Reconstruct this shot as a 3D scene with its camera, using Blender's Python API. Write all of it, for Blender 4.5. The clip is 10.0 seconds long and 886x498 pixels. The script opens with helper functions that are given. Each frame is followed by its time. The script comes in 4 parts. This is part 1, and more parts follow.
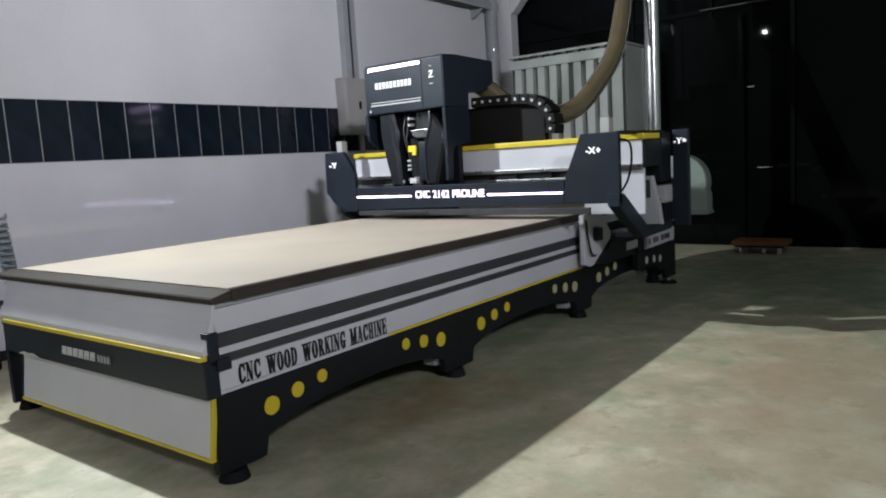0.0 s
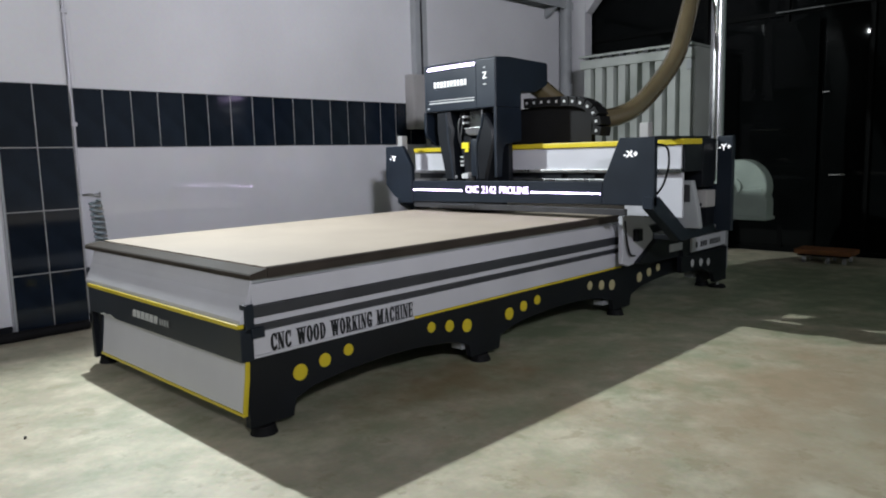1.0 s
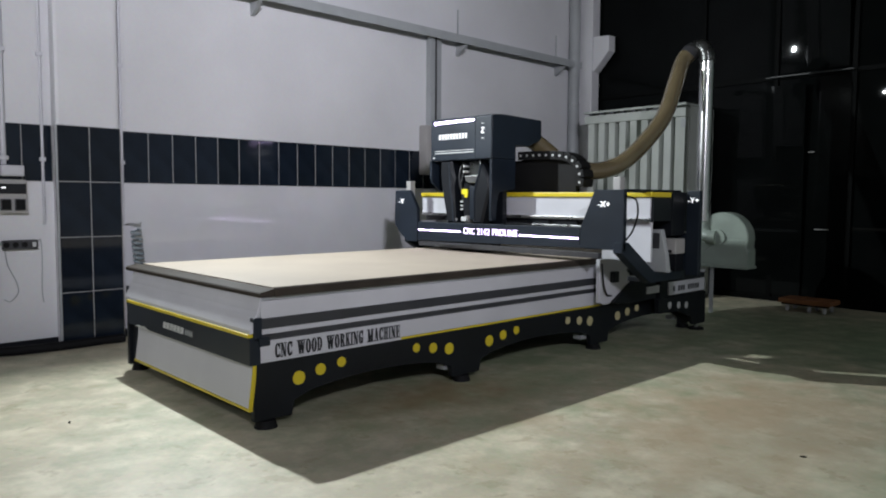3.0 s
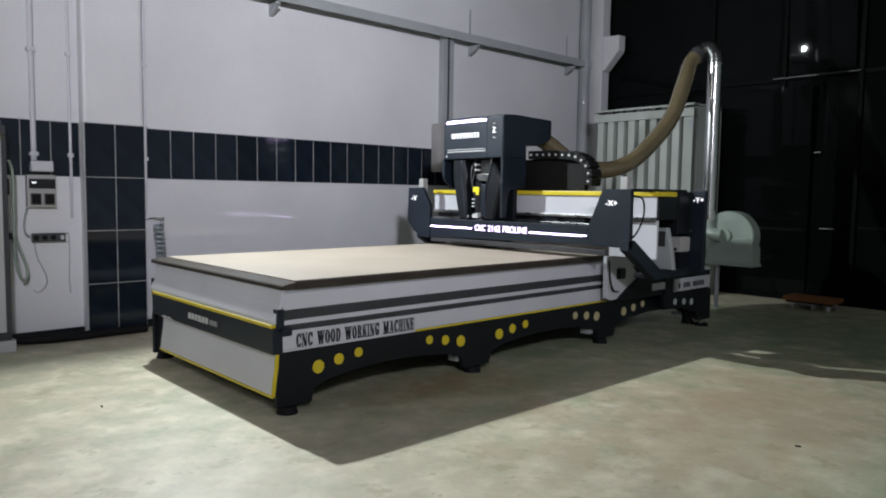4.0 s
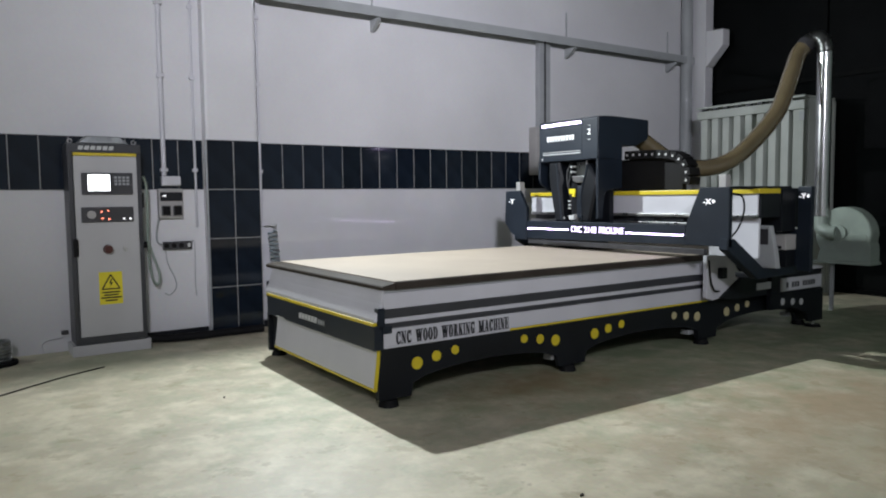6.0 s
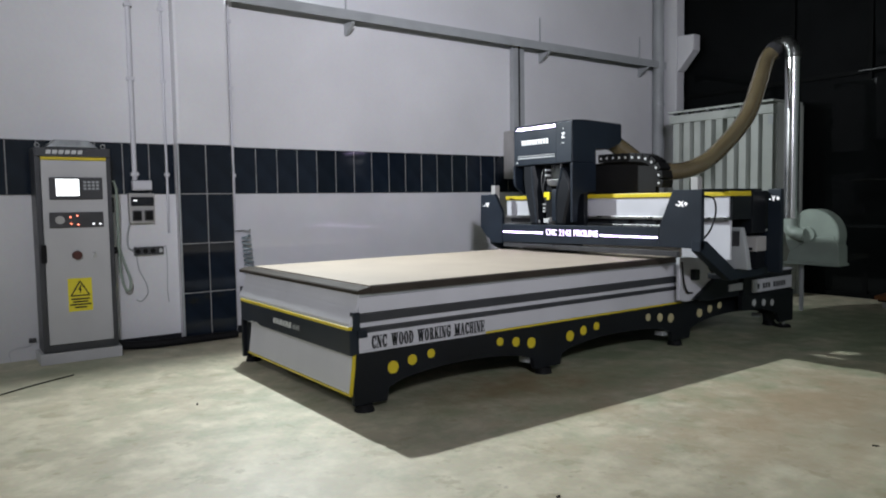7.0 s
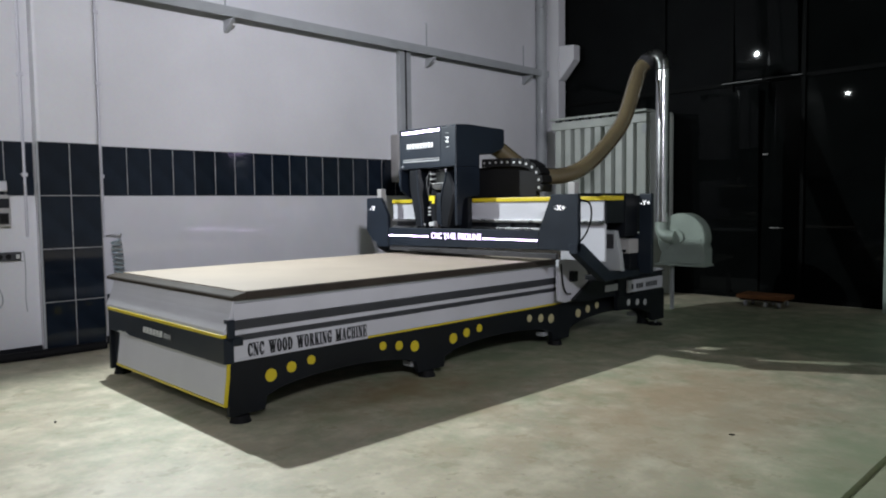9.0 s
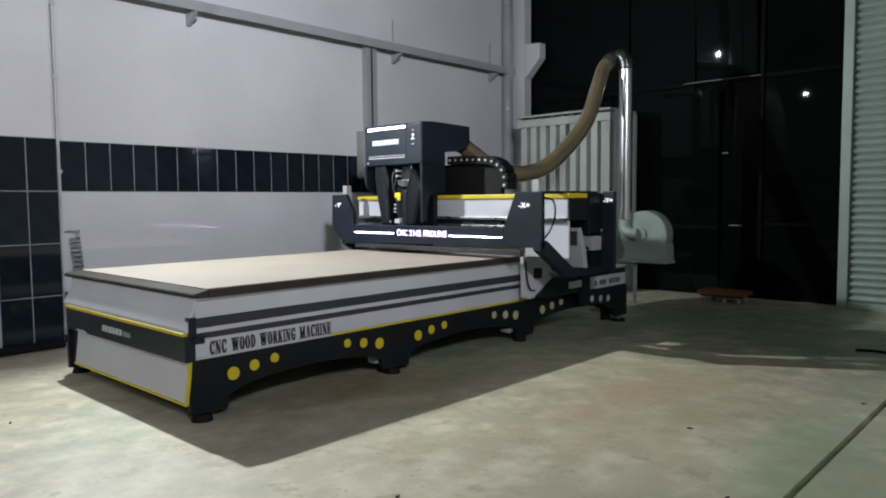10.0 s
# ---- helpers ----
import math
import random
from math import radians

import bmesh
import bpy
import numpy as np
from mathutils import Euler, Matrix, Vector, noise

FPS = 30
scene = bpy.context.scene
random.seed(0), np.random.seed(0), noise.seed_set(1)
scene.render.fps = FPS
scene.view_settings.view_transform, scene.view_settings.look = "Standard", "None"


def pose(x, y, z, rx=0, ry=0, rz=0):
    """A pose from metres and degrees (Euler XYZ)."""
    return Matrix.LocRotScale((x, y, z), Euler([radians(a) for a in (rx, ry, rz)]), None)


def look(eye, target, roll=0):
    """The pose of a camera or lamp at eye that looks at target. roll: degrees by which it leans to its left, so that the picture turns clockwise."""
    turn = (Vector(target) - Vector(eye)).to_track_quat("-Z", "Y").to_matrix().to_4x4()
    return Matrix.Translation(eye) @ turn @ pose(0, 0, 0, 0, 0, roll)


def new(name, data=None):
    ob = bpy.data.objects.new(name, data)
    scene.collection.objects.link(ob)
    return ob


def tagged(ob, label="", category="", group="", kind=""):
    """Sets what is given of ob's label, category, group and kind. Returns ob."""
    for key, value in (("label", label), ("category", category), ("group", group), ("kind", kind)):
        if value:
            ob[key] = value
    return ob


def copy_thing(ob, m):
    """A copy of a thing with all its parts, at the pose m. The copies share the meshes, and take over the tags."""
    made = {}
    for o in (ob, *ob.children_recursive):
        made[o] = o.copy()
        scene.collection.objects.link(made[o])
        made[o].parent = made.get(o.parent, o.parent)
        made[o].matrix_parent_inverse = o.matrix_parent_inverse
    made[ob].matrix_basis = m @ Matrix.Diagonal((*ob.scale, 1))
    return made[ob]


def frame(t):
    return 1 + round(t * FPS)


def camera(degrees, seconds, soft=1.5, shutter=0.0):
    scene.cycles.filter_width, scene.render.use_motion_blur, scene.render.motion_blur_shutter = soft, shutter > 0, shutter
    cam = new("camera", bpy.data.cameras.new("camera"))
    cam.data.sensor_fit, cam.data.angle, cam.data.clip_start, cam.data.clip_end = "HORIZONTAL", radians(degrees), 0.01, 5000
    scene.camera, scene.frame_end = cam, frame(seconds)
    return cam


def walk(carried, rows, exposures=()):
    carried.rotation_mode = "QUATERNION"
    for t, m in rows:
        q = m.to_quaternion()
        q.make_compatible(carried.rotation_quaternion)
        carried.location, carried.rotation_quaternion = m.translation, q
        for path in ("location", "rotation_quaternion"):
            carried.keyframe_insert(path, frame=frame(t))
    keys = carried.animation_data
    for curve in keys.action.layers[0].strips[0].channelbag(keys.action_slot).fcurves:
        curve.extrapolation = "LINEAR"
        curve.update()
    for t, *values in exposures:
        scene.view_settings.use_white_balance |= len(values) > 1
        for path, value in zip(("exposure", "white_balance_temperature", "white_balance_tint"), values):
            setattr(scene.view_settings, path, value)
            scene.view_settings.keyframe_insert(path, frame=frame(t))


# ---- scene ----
cam = camera(63.9, 10.0, soft=2.0)
PATH = [
    (0, (2.544, -1.692, 1.323), (1.342, -0.112, 1.077), -3.5),
    (0.5, (2.818, -1.66, 1.293), (1.49, -0.196, 0.986), -0.6),
    (1, (3.019, -1.718, 1.355), (1.634, -0.299, 1.095), -1.5),
    (1.5, (3.175, -1.881, 1.356), (1.788, -0.454, 1.151), -0.8),
    (2, (3.324, -1.934, 1.366), (1.904, -0.534, 1.207), 0.3),
    (2.2, (3.423, -1.895, 1.336), (1.971, -0.527, 1.198), 1.1),
    (3.3, (3.747, -2.098, 1.374), (2.301, -0.724, 1.229), 0.2),
    (3.5, (3.734, -2.152, 1.367), (2.299, -0.768, 1.21), 1.0),
    (4, (3.852, -2.179, 1.392), (2.387, -0.826, 1.237), 0.8),
    (4.5, (4.001, -2.203, 1.403), (2.416, -0.997, 1.217), 0.7),
    (5, (4.032, -2.224, 1.391), (2.388, -1.096, 1.234), -0.4),
    (6.5, (4.063, -2.233, 1.391), (2.417, -1.106, 1.254), -0.8),
    (7, (4.051, -2.224, 1.381), (2.439, -1.047, 1.249), -0.9),
    (7.5, (4.068, -2.188, 1.382), (2.501, -0.952, 1.251), -0.9),
    (8, (4.063, -2.158, 1.382), (2.553, -0.853, 1.254), -0.8),
    (8.5, (4.086, -2.139, 1.383), (2.629, -0.774, 1.261), -0.6),
    (9, (4.082, -2.13, 1.374), (2.662, -0.727, 1.249), -0.7),
    (9.5, (4.087, -2.119, 1.373), (2.713, -0.671, 1.242), -0.6),
    (10, (4.108, -2.123, 1.38), (2.753, -0.657, 1.244), -0.5),
]
walk(cam, [(t, look(eye, target, roll)) for t, eye, target, roll in PATH])

# ---- world and lights ----
world = bpy.data.worlds.new("night")
scene.world = world
world.use_nodes = True
world.node_tree.nodes["Background"].inputs[0].default_value = (0.35, 0.45, 0.6, 1)
world.node_tree.nodes["Background"].inputs[1].default_value = 0.002
scene.view_settings.exposure = 0.08


def flood(name, eye, target, watts, size, spread, color):
    lamp = bpy.data.lights.new(name, "AREA")
    lamp.shape, lamp.size, lamp.size_y = "RECTANGLE", size[0], size[1]
    lamp.energy, lamp.color, lamp.spread = watts, color, radians(spread)
    ob = new(name, lamp)
    ob.matrix_world = look(eye, target)
    return ob


MAIN_LAMP, MAIN_AIM = (-3.335, 0.82, 3.80), (2.4, 1.4, 2.2)
REAR_LAMP, REAR_AIM = (-2.76, -6.1, 4.6), (0.0, -1.5, 0.0)
# unseen fill flood, added to light the long wall from the front
FILL_LAMP, FILL_AIM = (8.55, -4.2, 5.0), (-3.4, 2.7, 3.6)
flood("flood_main", MAIN_LAMP, MAIN_AIM, 325, (0.10, 0.08), 170, (0.92, 1.0, 1.03))
flood("flood_rear", REAR_LAMP, REAR_AIM, 33, (0.10, 0.08), 170, (0.92, 1.0, 1.0))
flood("flood_fill", FILL_LAMP, FILL_AIM, 94, (0.8, 0.6), 55, (0.98, 0.985, 1.11))


# ---- materials ----
def material(name, color, rough=0.5, metal=0.0, vary=0.15, scale=6.0, fine=60.0, bump=0.02, coat=0.0, second=None, spec=0.5, object_random=0.0):
    """A surface with broad mottling, fine grain, uneven gloss and a little relief."""
    mat = bpy.data.materials.new(name)
    mat.use_nodes = True
    nt = mat.node_tree
    bs = nt.nodes["Principled BSDF"]
    n, l = nt.nodes.new, nt.links.new
    tc = n("ShaderNodeTexCoord")
    big = n("ShaderNodeTexNoise")
    big.inputs["Scale"].default_value, big.inputs["Detail"].default_value = scale, 6
    small = n("ShaderNodeTexNoise")
    small.inputs["Scale"].default_value, small.inputs["Detail"].default_value = fine, 4
    for t in (big, small):
        l(tc.outputs["Object"], t.inputs["Vector"])
    ramp = n("ShaderNodeValToRGB")
    dark = second or tuple(c * (1 - vary) for c in color)
    ramp.color_ramp.elements[0].color, ramp.color_ramp.elements[0].position = (*dark, 1), 0.35
    ramp.color_ramp.elements[1].color, ramp.color_ramp.elements[1].position = (*color, 1), 0.62
    l(big.outputs[0], ramp.inputs[0])
    mix = n("ShaderNodeMix")
    mix.data_type, mix.blend_type = "RGBA", "MULTIPLY"
    mix.inputs[0].default_value = vary
    l(ramp.outputs[0], mix.inputs[6])
    l(small.outputs["Color"], mix.inputs[7])
    out = mix.outputs[2]
    if object_random:
        info = n("ShaderNodeObjectInfo")
        mr = n("ShaderNodeMapRange")
        mr.inputs[3].default_value, mr.inputs[4].default_value = 1 - object_random, 1 + object_random
        l(info.outputs["Random"], mr.inputs[0])
        hsv = n("ShaderNodeHueSaturation")
        l(out, hsv.inputs["Color"])
        l(mr.outputs[0], hsv.inputs["Value"])
        out = hsv.outputs[0]
    l(out, bs.inputs["Base Color"])
    rr = n("ShaderNodeMapRange")
    rr.inputs[3].default_value, rr.inputs[4].default_value = (rough * 0.6, rough * 1.5) if rough < 0.1 else (rough - 0.12 * min(1, rough * 3), min(1, rough + 0.12))
    l(big.outputs[0], rr.inputs[0])
    l(rr.outputs[0], bs.inputs["Roughness"])
    bs.inputs["Metallic"].default_value = metal
    bs.inputs["Coat Weight"].default_value = coat
    bs.inputs["Specular IOR Level"].default_value = spec
    if bump:
        bp = n("ShaderNodeBump")
        bp.inputs["Strength"].default_value, bp.inputs["Distance"].default_value = bump * 5, 0.004
        l(small.outputs[0], bp.inputs["Height"])
        l(bp.outputs[0], bs.inputs["Normal"])
    return mat


def glow(name, color, strength):
    mat = bpy.data.materials.new(name)
    mat.use_nodes = True
    bs = mat.node_tree.nodes["Principled BSDF"]
    bs.inputs["Base Color"].default_value = (0.8, 0.8, 0.8, 1)
    bs.inputs["Emission Color"].default_value = (*color, 1)
    bs.inputs["Emission Strength"].default_value = strength
    return mat


def concrete_floor():
    mat = material("worn concrete", (0.63, 0.565, 0.415), 0.56, vary=0.20, scale=0.9, fine=38, bump=0.03)
    nt = mat.node_tree
    bs = nt.nodes["Principled BSDF"]
    n, l = nt.nodes.new, nt.links.new
    base = bs.inputs["Base Color"].links[0].from_socket
    tc = n("ShaderNodeTexCoord")
    for scale, lo, hi, colour, w, seed in ((1.7, 0.54, 0.74, (0.40, 0.30, 0.18), 0.45, 3.0), (3.6, 0.46, 0.66, (0.78, 0.71, 0.55), 0.6, 11.0), (0.55, 0.52, 0.8, (0.30, 0.32, 0.24), 0.5, 23.0), (9.0, 0.64, 0.70, (0.22, 0.17, 0.12), 0.4, 5.0), (5.0, 0.58, 0.63, (0.36, 0.30, 0.19), 0.5, 41.0)):
        mp = n("ShaderNodeMapping")
        mp.inputs["Location"].default_value = (seed, seed * 1.7, 0)
        mp.inputs["Scale"].default_value = (1.0, 0.9, 1)
        l(tc.outputs["Object"], mp.inputs[0])
        no = n("ShaderNodeTexNoise")
        no.inputs["Scale"].default_value, no.inputs["Detail"].default_value, no.inputs["Roughness"].default_value = scale, 8, 0.62
        no.inputs["Distortion"].default_value = 0.1
        l(mp.outputs[0], no.inputs["Vector"])
        mr = n("ShaderNodeMapRange")
        mr.inputs[1].default_value, mr.inputs[2].default_value, mr.inputs[4].default_value = lo, hi, w
        l(no.outputs[0], mr.inputs[0])
        mx = n("ShaderNodeMix")
        mx.data_type = "RGBA"
        mx.inputs[7].default_value = (*colour, 1)
        l(mr.outputs[0], mx.inputs[0])
        l(base, mx.inputs[6])
        base = mx.outputs[2]
    # stains with places of their own: rust-brown spill, two wet streaks, a greenish worn strip; the broad dark-green
    # ones are painted shade
    # shade put into the colour under and behind the machine, and by the cabinet
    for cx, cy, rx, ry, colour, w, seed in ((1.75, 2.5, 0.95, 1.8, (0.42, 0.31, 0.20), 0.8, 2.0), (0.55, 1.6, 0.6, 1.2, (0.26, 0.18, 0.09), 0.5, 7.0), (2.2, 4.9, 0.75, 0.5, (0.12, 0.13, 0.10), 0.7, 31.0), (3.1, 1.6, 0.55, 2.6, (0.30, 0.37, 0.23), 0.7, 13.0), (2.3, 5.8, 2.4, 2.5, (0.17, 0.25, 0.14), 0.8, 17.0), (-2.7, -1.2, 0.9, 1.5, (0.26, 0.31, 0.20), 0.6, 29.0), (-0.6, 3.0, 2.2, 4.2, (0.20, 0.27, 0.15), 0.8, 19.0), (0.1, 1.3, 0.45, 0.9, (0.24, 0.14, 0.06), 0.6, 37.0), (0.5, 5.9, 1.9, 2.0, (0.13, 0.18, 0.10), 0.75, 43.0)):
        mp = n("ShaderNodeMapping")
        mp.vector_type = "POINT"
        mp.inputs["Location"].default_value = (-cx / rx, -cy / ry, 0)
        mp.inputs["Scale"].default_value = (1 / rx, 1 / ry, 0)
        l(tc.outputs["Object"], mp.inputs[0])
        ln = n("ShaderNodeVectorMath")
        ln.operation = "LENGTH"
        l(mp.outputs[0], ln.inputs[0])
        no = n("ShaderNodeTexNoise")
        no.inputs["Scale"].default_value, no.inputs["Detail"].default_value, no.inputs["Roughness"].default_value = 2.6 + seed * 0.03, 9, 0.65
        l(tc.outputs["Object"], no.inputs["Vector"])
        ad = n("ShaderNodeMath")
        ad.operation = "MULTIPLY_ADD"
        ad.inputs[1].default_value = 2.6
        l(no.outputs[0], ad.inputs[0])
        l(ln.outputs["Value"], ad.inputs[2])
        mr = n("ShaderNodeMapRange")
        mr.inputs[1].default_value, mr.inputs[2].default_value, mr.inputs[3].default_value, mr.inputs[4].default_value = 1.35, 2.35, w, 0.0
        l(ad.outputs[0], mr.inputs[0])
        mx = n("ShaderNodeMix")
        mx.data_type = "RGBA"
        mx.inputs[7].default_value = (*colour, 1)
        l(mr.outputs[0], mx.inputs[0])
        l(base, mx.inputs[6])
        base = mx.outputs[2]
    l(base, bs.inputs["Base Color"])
    return mat


CONCRETE = concrete_floor()
# kept dark so that the added ceiling bounces little light
CEILGREY = material("dark grey for the unseen ceiling", (0.20, 0.20, 0.20), 0.7, vary=0.2, scale=1.5, fine=30, bump=0.02)
PLASTER = material("white plaster", (0.72, 0.72, 0.74), 0.55, vary=0.10, scale=0.8, fine=30, bump=0.02)
GLOSSWHITE = material("glossy white wall panel", (0.66, 0.66, 0.69), 0.06, vary=0.07, scale=1.2, fine=7, bump=0.006, coat=0.4)
TILE = material("black glazed tile", (0.012, 0.018, 0.029), 0.09, vary=0.3, scale=5, fine=80, bump=0.004, object_random=0.25, spec=0.32)
GROUT = material("grey grout", (0.4, 0.4, 0.4), 0.9, vary=0.25, scale=8, fine=120, bump=0.05)
NAVY = material("dark slate powder coat", (0.012, 0.019, 0.031), 0.45, vary=0.25, scale=3, fine=200, bump=0.015, spec=0.35)
BLACK = material("black painted steel", (0.008, 0.010, 0.014), 0.45, vary=0.3, scale=3, fine=180, bump=0.015, spec=0.3)
WHITE = material("white powder coat", (0.59, 0.59, 0.63), 0.38, vary=0.08, scale=2, fine=160, bump=0.01)
GREY = material("light grey cabinet paint", (0.50, 0.50, 0.51), 0.45, vary=0.08, scale=2, fine=160, bump=0.015)
YELLOW = material("yellow paint", (0.70, 0.55, 0.025), 0.4, vary=0.12, scale=4, fine=120, bump=0.01)
PALEYELLOW = material("pale-yellow disc paint", (0.60, 0.53, 0.30), 0.45, vary=0.15, scale=4, fine=120, bump=0.01)
CHARCOAL = material("charcoal stripe paint", (0.045, 0.047, 0.055), 0.4, vary=0.2, scale=4, fine=120, bump=0.01)
MDF = material("raw MDF board", (0.41, 0.345, 0.275), 0.75, vary=0.12, scale=1.5, fine=140, bump=0.03)
BROWN = material("dark brown anodised edge", (0.055, 0.045, 0.036), 0.78, vary=0.3, scale=4, fine=120, bump=0.02, spec=0.2)
STEEL = material("brushed steel", (0.6, 0.6, 0.6), 0.28, 1.0, vary=0.2, scale=6, fine=150, bump=0.01)
GALV = material("galvanised sheet", (0.5, 0.52, 0.53), 0.32, 0.9, vary=0.3, scale=12, fine=90, bump=0.01)
OLDMETAL = material("dull dark sheet metal", (0.16, 0.165, 0.16), 0.3, 0.9, vary=0.35, scale=9, fine=80, bump=0.01)
DUCT = material("bright spiral duct", (0.62, 0.63, 0.63), 0.2, 1.0, vary=0.12, scale=3, fine=40, bump=0.0)
RUBBER = material("black rubber", (0.009, 0.009, 0.010), 0.7, vary=0.3, scale=10, fine=120, bump=0.03, spec=0.2)
TRAYGREY = material("grey painted steel", (0.40, 0.42, 0.43), 0.5, vary=0.15, scale=3, fine=90, bump=0.02)
BOXGREY = material("grey plastic box", (0.42, 0.41, 0.40), 0.5, vary=0.1, scale=4, fine=90, bump=0.01)
PANELGREEN = material("pale green-grey painted sheet", (0.50, 0.53, 0.49), 0.5, vary=0.15, scale=2, fine=90, bump=0.02)
FAN = material("pale fan paint", (0.32, 0.38, 0.33), 0.36, vary=0.15, scale=4, fine=120, bump=0.02)
DARKDOOR = material("black glazing", (0.005, 0.006, 0.006), 0.022, vary=0.3, scale=2, fine=30, bump=0.0, spec=0.06)
MULLION = material("dark bronze frame", (0.003, 0.0035, 0.0035), 0.6, vary=0.3, scale=4, fine=90, bump=0.01, spec=0.06)
# lighter than the frame: the light this rail catches is in its colour
LITRAIL = material("lit-toned dark metal rail", (0.025, 0.028, 0.028), 0.4, vary=0.4, scale=5, fine=90, bump=0.01)
SHUTTER = material("grey-green shutter slats", (0.43, 0.52, 0.475), 0.45, 0.2, vary=0.15, scale=3, fine=90, bump=0.02, object_random=0.06)
ORANGE = material("worn orange-brown wood", (0.36, 0.14, 0.05), 0.6, vary=0.35, scale=6, fine=90, bump=0.04)
RED = material("red plastic", (0.07, 0.016, 0.012), 0.35, vary=0.1)
WOODLABEL = material("yellow sticker film", (0.8, 0.68, 0.03), 0.35, vary=0.04, scale=5)
DARKGREY = material("dark grey plastic", (0.05, 0.05, 0.055), 0.4, vary=0.2, scale=6, fine=120, bump=0.01)
DULLGREEN = material("clear coiled tubing", (0.36, 0.43, 0.46), 0.25, vary=0.2)
BARGREY = material("pale lettering film", (0.55, 0.56, 0.56), 0.4, vary=0.05)
LED = glow("white led", (0.72, 0.54, 1.0), 13.0)
LEDTEXT = glow("violet-white led letters", (0.76, 0.58, 1.0), 3.4)
LEDSOFT = glow("soft white led", (0.95, 0.95, 1.0), 1.2)
LEDNAME = glow("dim white led", (0.9, 0.92, 1.0), 0.45)
SCREEN = glow("lit screen", (0.92, 0.96, 1.0), 2.6)
REDLED = glow("red indicator", (1.0, 0.16, 0.05), 3.0)


def hose_material():
    mat = material("ribbed amber hose", (0.21, 0.165, 0.09), 0.13, vary=0.15, scale=3, fine=25, bump=0.0, coat=1.0)
    mat.node_tree.nodes["Principled BSDF"].inputs["Transmission Weight"].default_value = 0.25
    return mat


HOSE = hose_material()


# ---- mesh helpers ----
def box(bm, lo, hi, bevel=0.0):
    c = [(a + b) / 2 for a, b in zip(lo, hi)]
    s = [abs(b - a) for a, b in zip(lo, hi)]
    r = bmesh.ops.create_cube(bm, size=1, matrix=Matrix.Translation(c) @ Matrix.Diagonal((*s, 1)))
    if bevel:
        edges = {e for v in r["verts"] for e in v.link_edges}
        bmesh.ops.bevel(bm, geom=list(edges), offset=min(bevel, min(s) * 0.4), segments=2, affect="EDGES", profile=0.6)
    return bm


def tilted(bm, lo, hi, m, bevel=0.0):
    tmp = box(bmesh.new(), lo, hi, bevel)
    tmp.transform(m)
    me = bpy.data.meshes.new("tmp")
    tmp.to_mesh(me)
    tmp.free()
    bm.from_mesh(me)
    bpy.data.meshes.remove(me)
    return bm


def prism(bm, poly, axis, a, b, bevel=0.0):
    """A slab with the outline poly in the two other axes (in x, y, z order), from a to b along axis."""
    def at(p, w):
        return {"x": (w, p[0], p[1]), "y": (p[0], w, p[1]), "z": (p[0], p[1], w)}[axis]
    v0 = [bm.verts.new(at(p, a)) for p in poly]
    v1 = [bm.verts.new(at(p, b)) for p in poly]
    faces = [bm.faces.new(v0), bm.faces.new(list(reversed(v1)))]
    k = len(poly)
    for i in range(k):
        faces.append(bm.faces.new((v0[i], v1[i], v1[(i + 1) % k], v0[(i + 1) % k])))
    bmesh.ops.recalc_face_normals(bm, faces=faces)
    if bevel:
        rim = [e for f in faces[:2] for e in f.edges]
        bmesh.ops.bevel(bm, geom=rim, offset=bevel, segments=1, affect="EDGES")
    return bm


def cyl(bm, p0, p1, r, n=20, r2=None, bevel=0.0):
    p0, p1 = Vector(p0), Vector(p1)
    d = p1 - p0
    m = Matrix.Translation((p0 + p1) / 2) @ d.to_track_quat("Z", "Y").to_matrix().to_4x4()
    bmesh.ops.create_cone(bm, cap_ends=True, segments=n, radius1=r, radius2=r if r2 is None else r2, depth=d.length, matrix=m)
    return bm


def smooth_path(pts, n=8):
    """Catmull-Rom through the points."""
    p = [Vector(q) for q in pts]
    p = [p[0] * 2 - p[1]] + p + [p[-1] * 2 - p[-2]]
    out = []
    for i in range(1, len(p) - 2):
        for k in range(n):
            t = k / n
            out.append(0.5 * ((2 * p[i]) + (p[i + 1] - p[i - 1]) * t + (2 * p[i - 1] - 5 * p[i] + 4 * p[i + 1] - p[i + 2]) * t * t + (3 * p[i] - p[i - 1] - 3 * p[i + 1] + p[i + 2]) * t ** 3))
    return out + [p[-2]]


def tube(bm, path, r, n=12, rib=0.0, every=2):
    rings = []
    side = Vector((0.3, 0.5, 0.81)).normalized()
    for i, q in enumerate(path):
        d = (path[min(i + 1, len(path) - 1)] - path[max(i - 1, 0)]).normalized()
        side = (side - d * side.dot(d)).normalized()
        up = d.cross(side)
        rr = r + (rib if i % every == 0 else 0)
        rings.append([bm.verts.new(q + (side * math.cos(a) + up * math.sin(a)) * rr) for a in (2 * math.pi * k / n for k in range(n))])
    for a, b in zip(rings, rings[1:]):
        for k in range(n):
            bm.faces.new((a[k], a[(k + 1) % n], b[(k + 1) % n], b[k])).smooth = True
    bm.faces.new(list(reversed(rings[0])))
    bm.faces.new(rings[-1])
    return bm


def part(name, bm, mat, parent=None, label="", smooth=False, kind=""):
    me = bpy.data.meshes.new(name)
    bmesh.ops.recalc_face_normals(bm, faces=bm.faces)
    bm.to_mesh(me)
    bm.free()
    me.materials.append(mat)
    if smooth:
        for p in me.polygons:
            p.use_smooth = True
        me.set_sharp_from_angle(angle=radians(40))
    ob = new(name, me)
    if parent:
        ob.parent = parent
        ob.matrix_parent_inverse = parent.matrix_world.inverted()
    return tagged(ob, label, kind=kind)


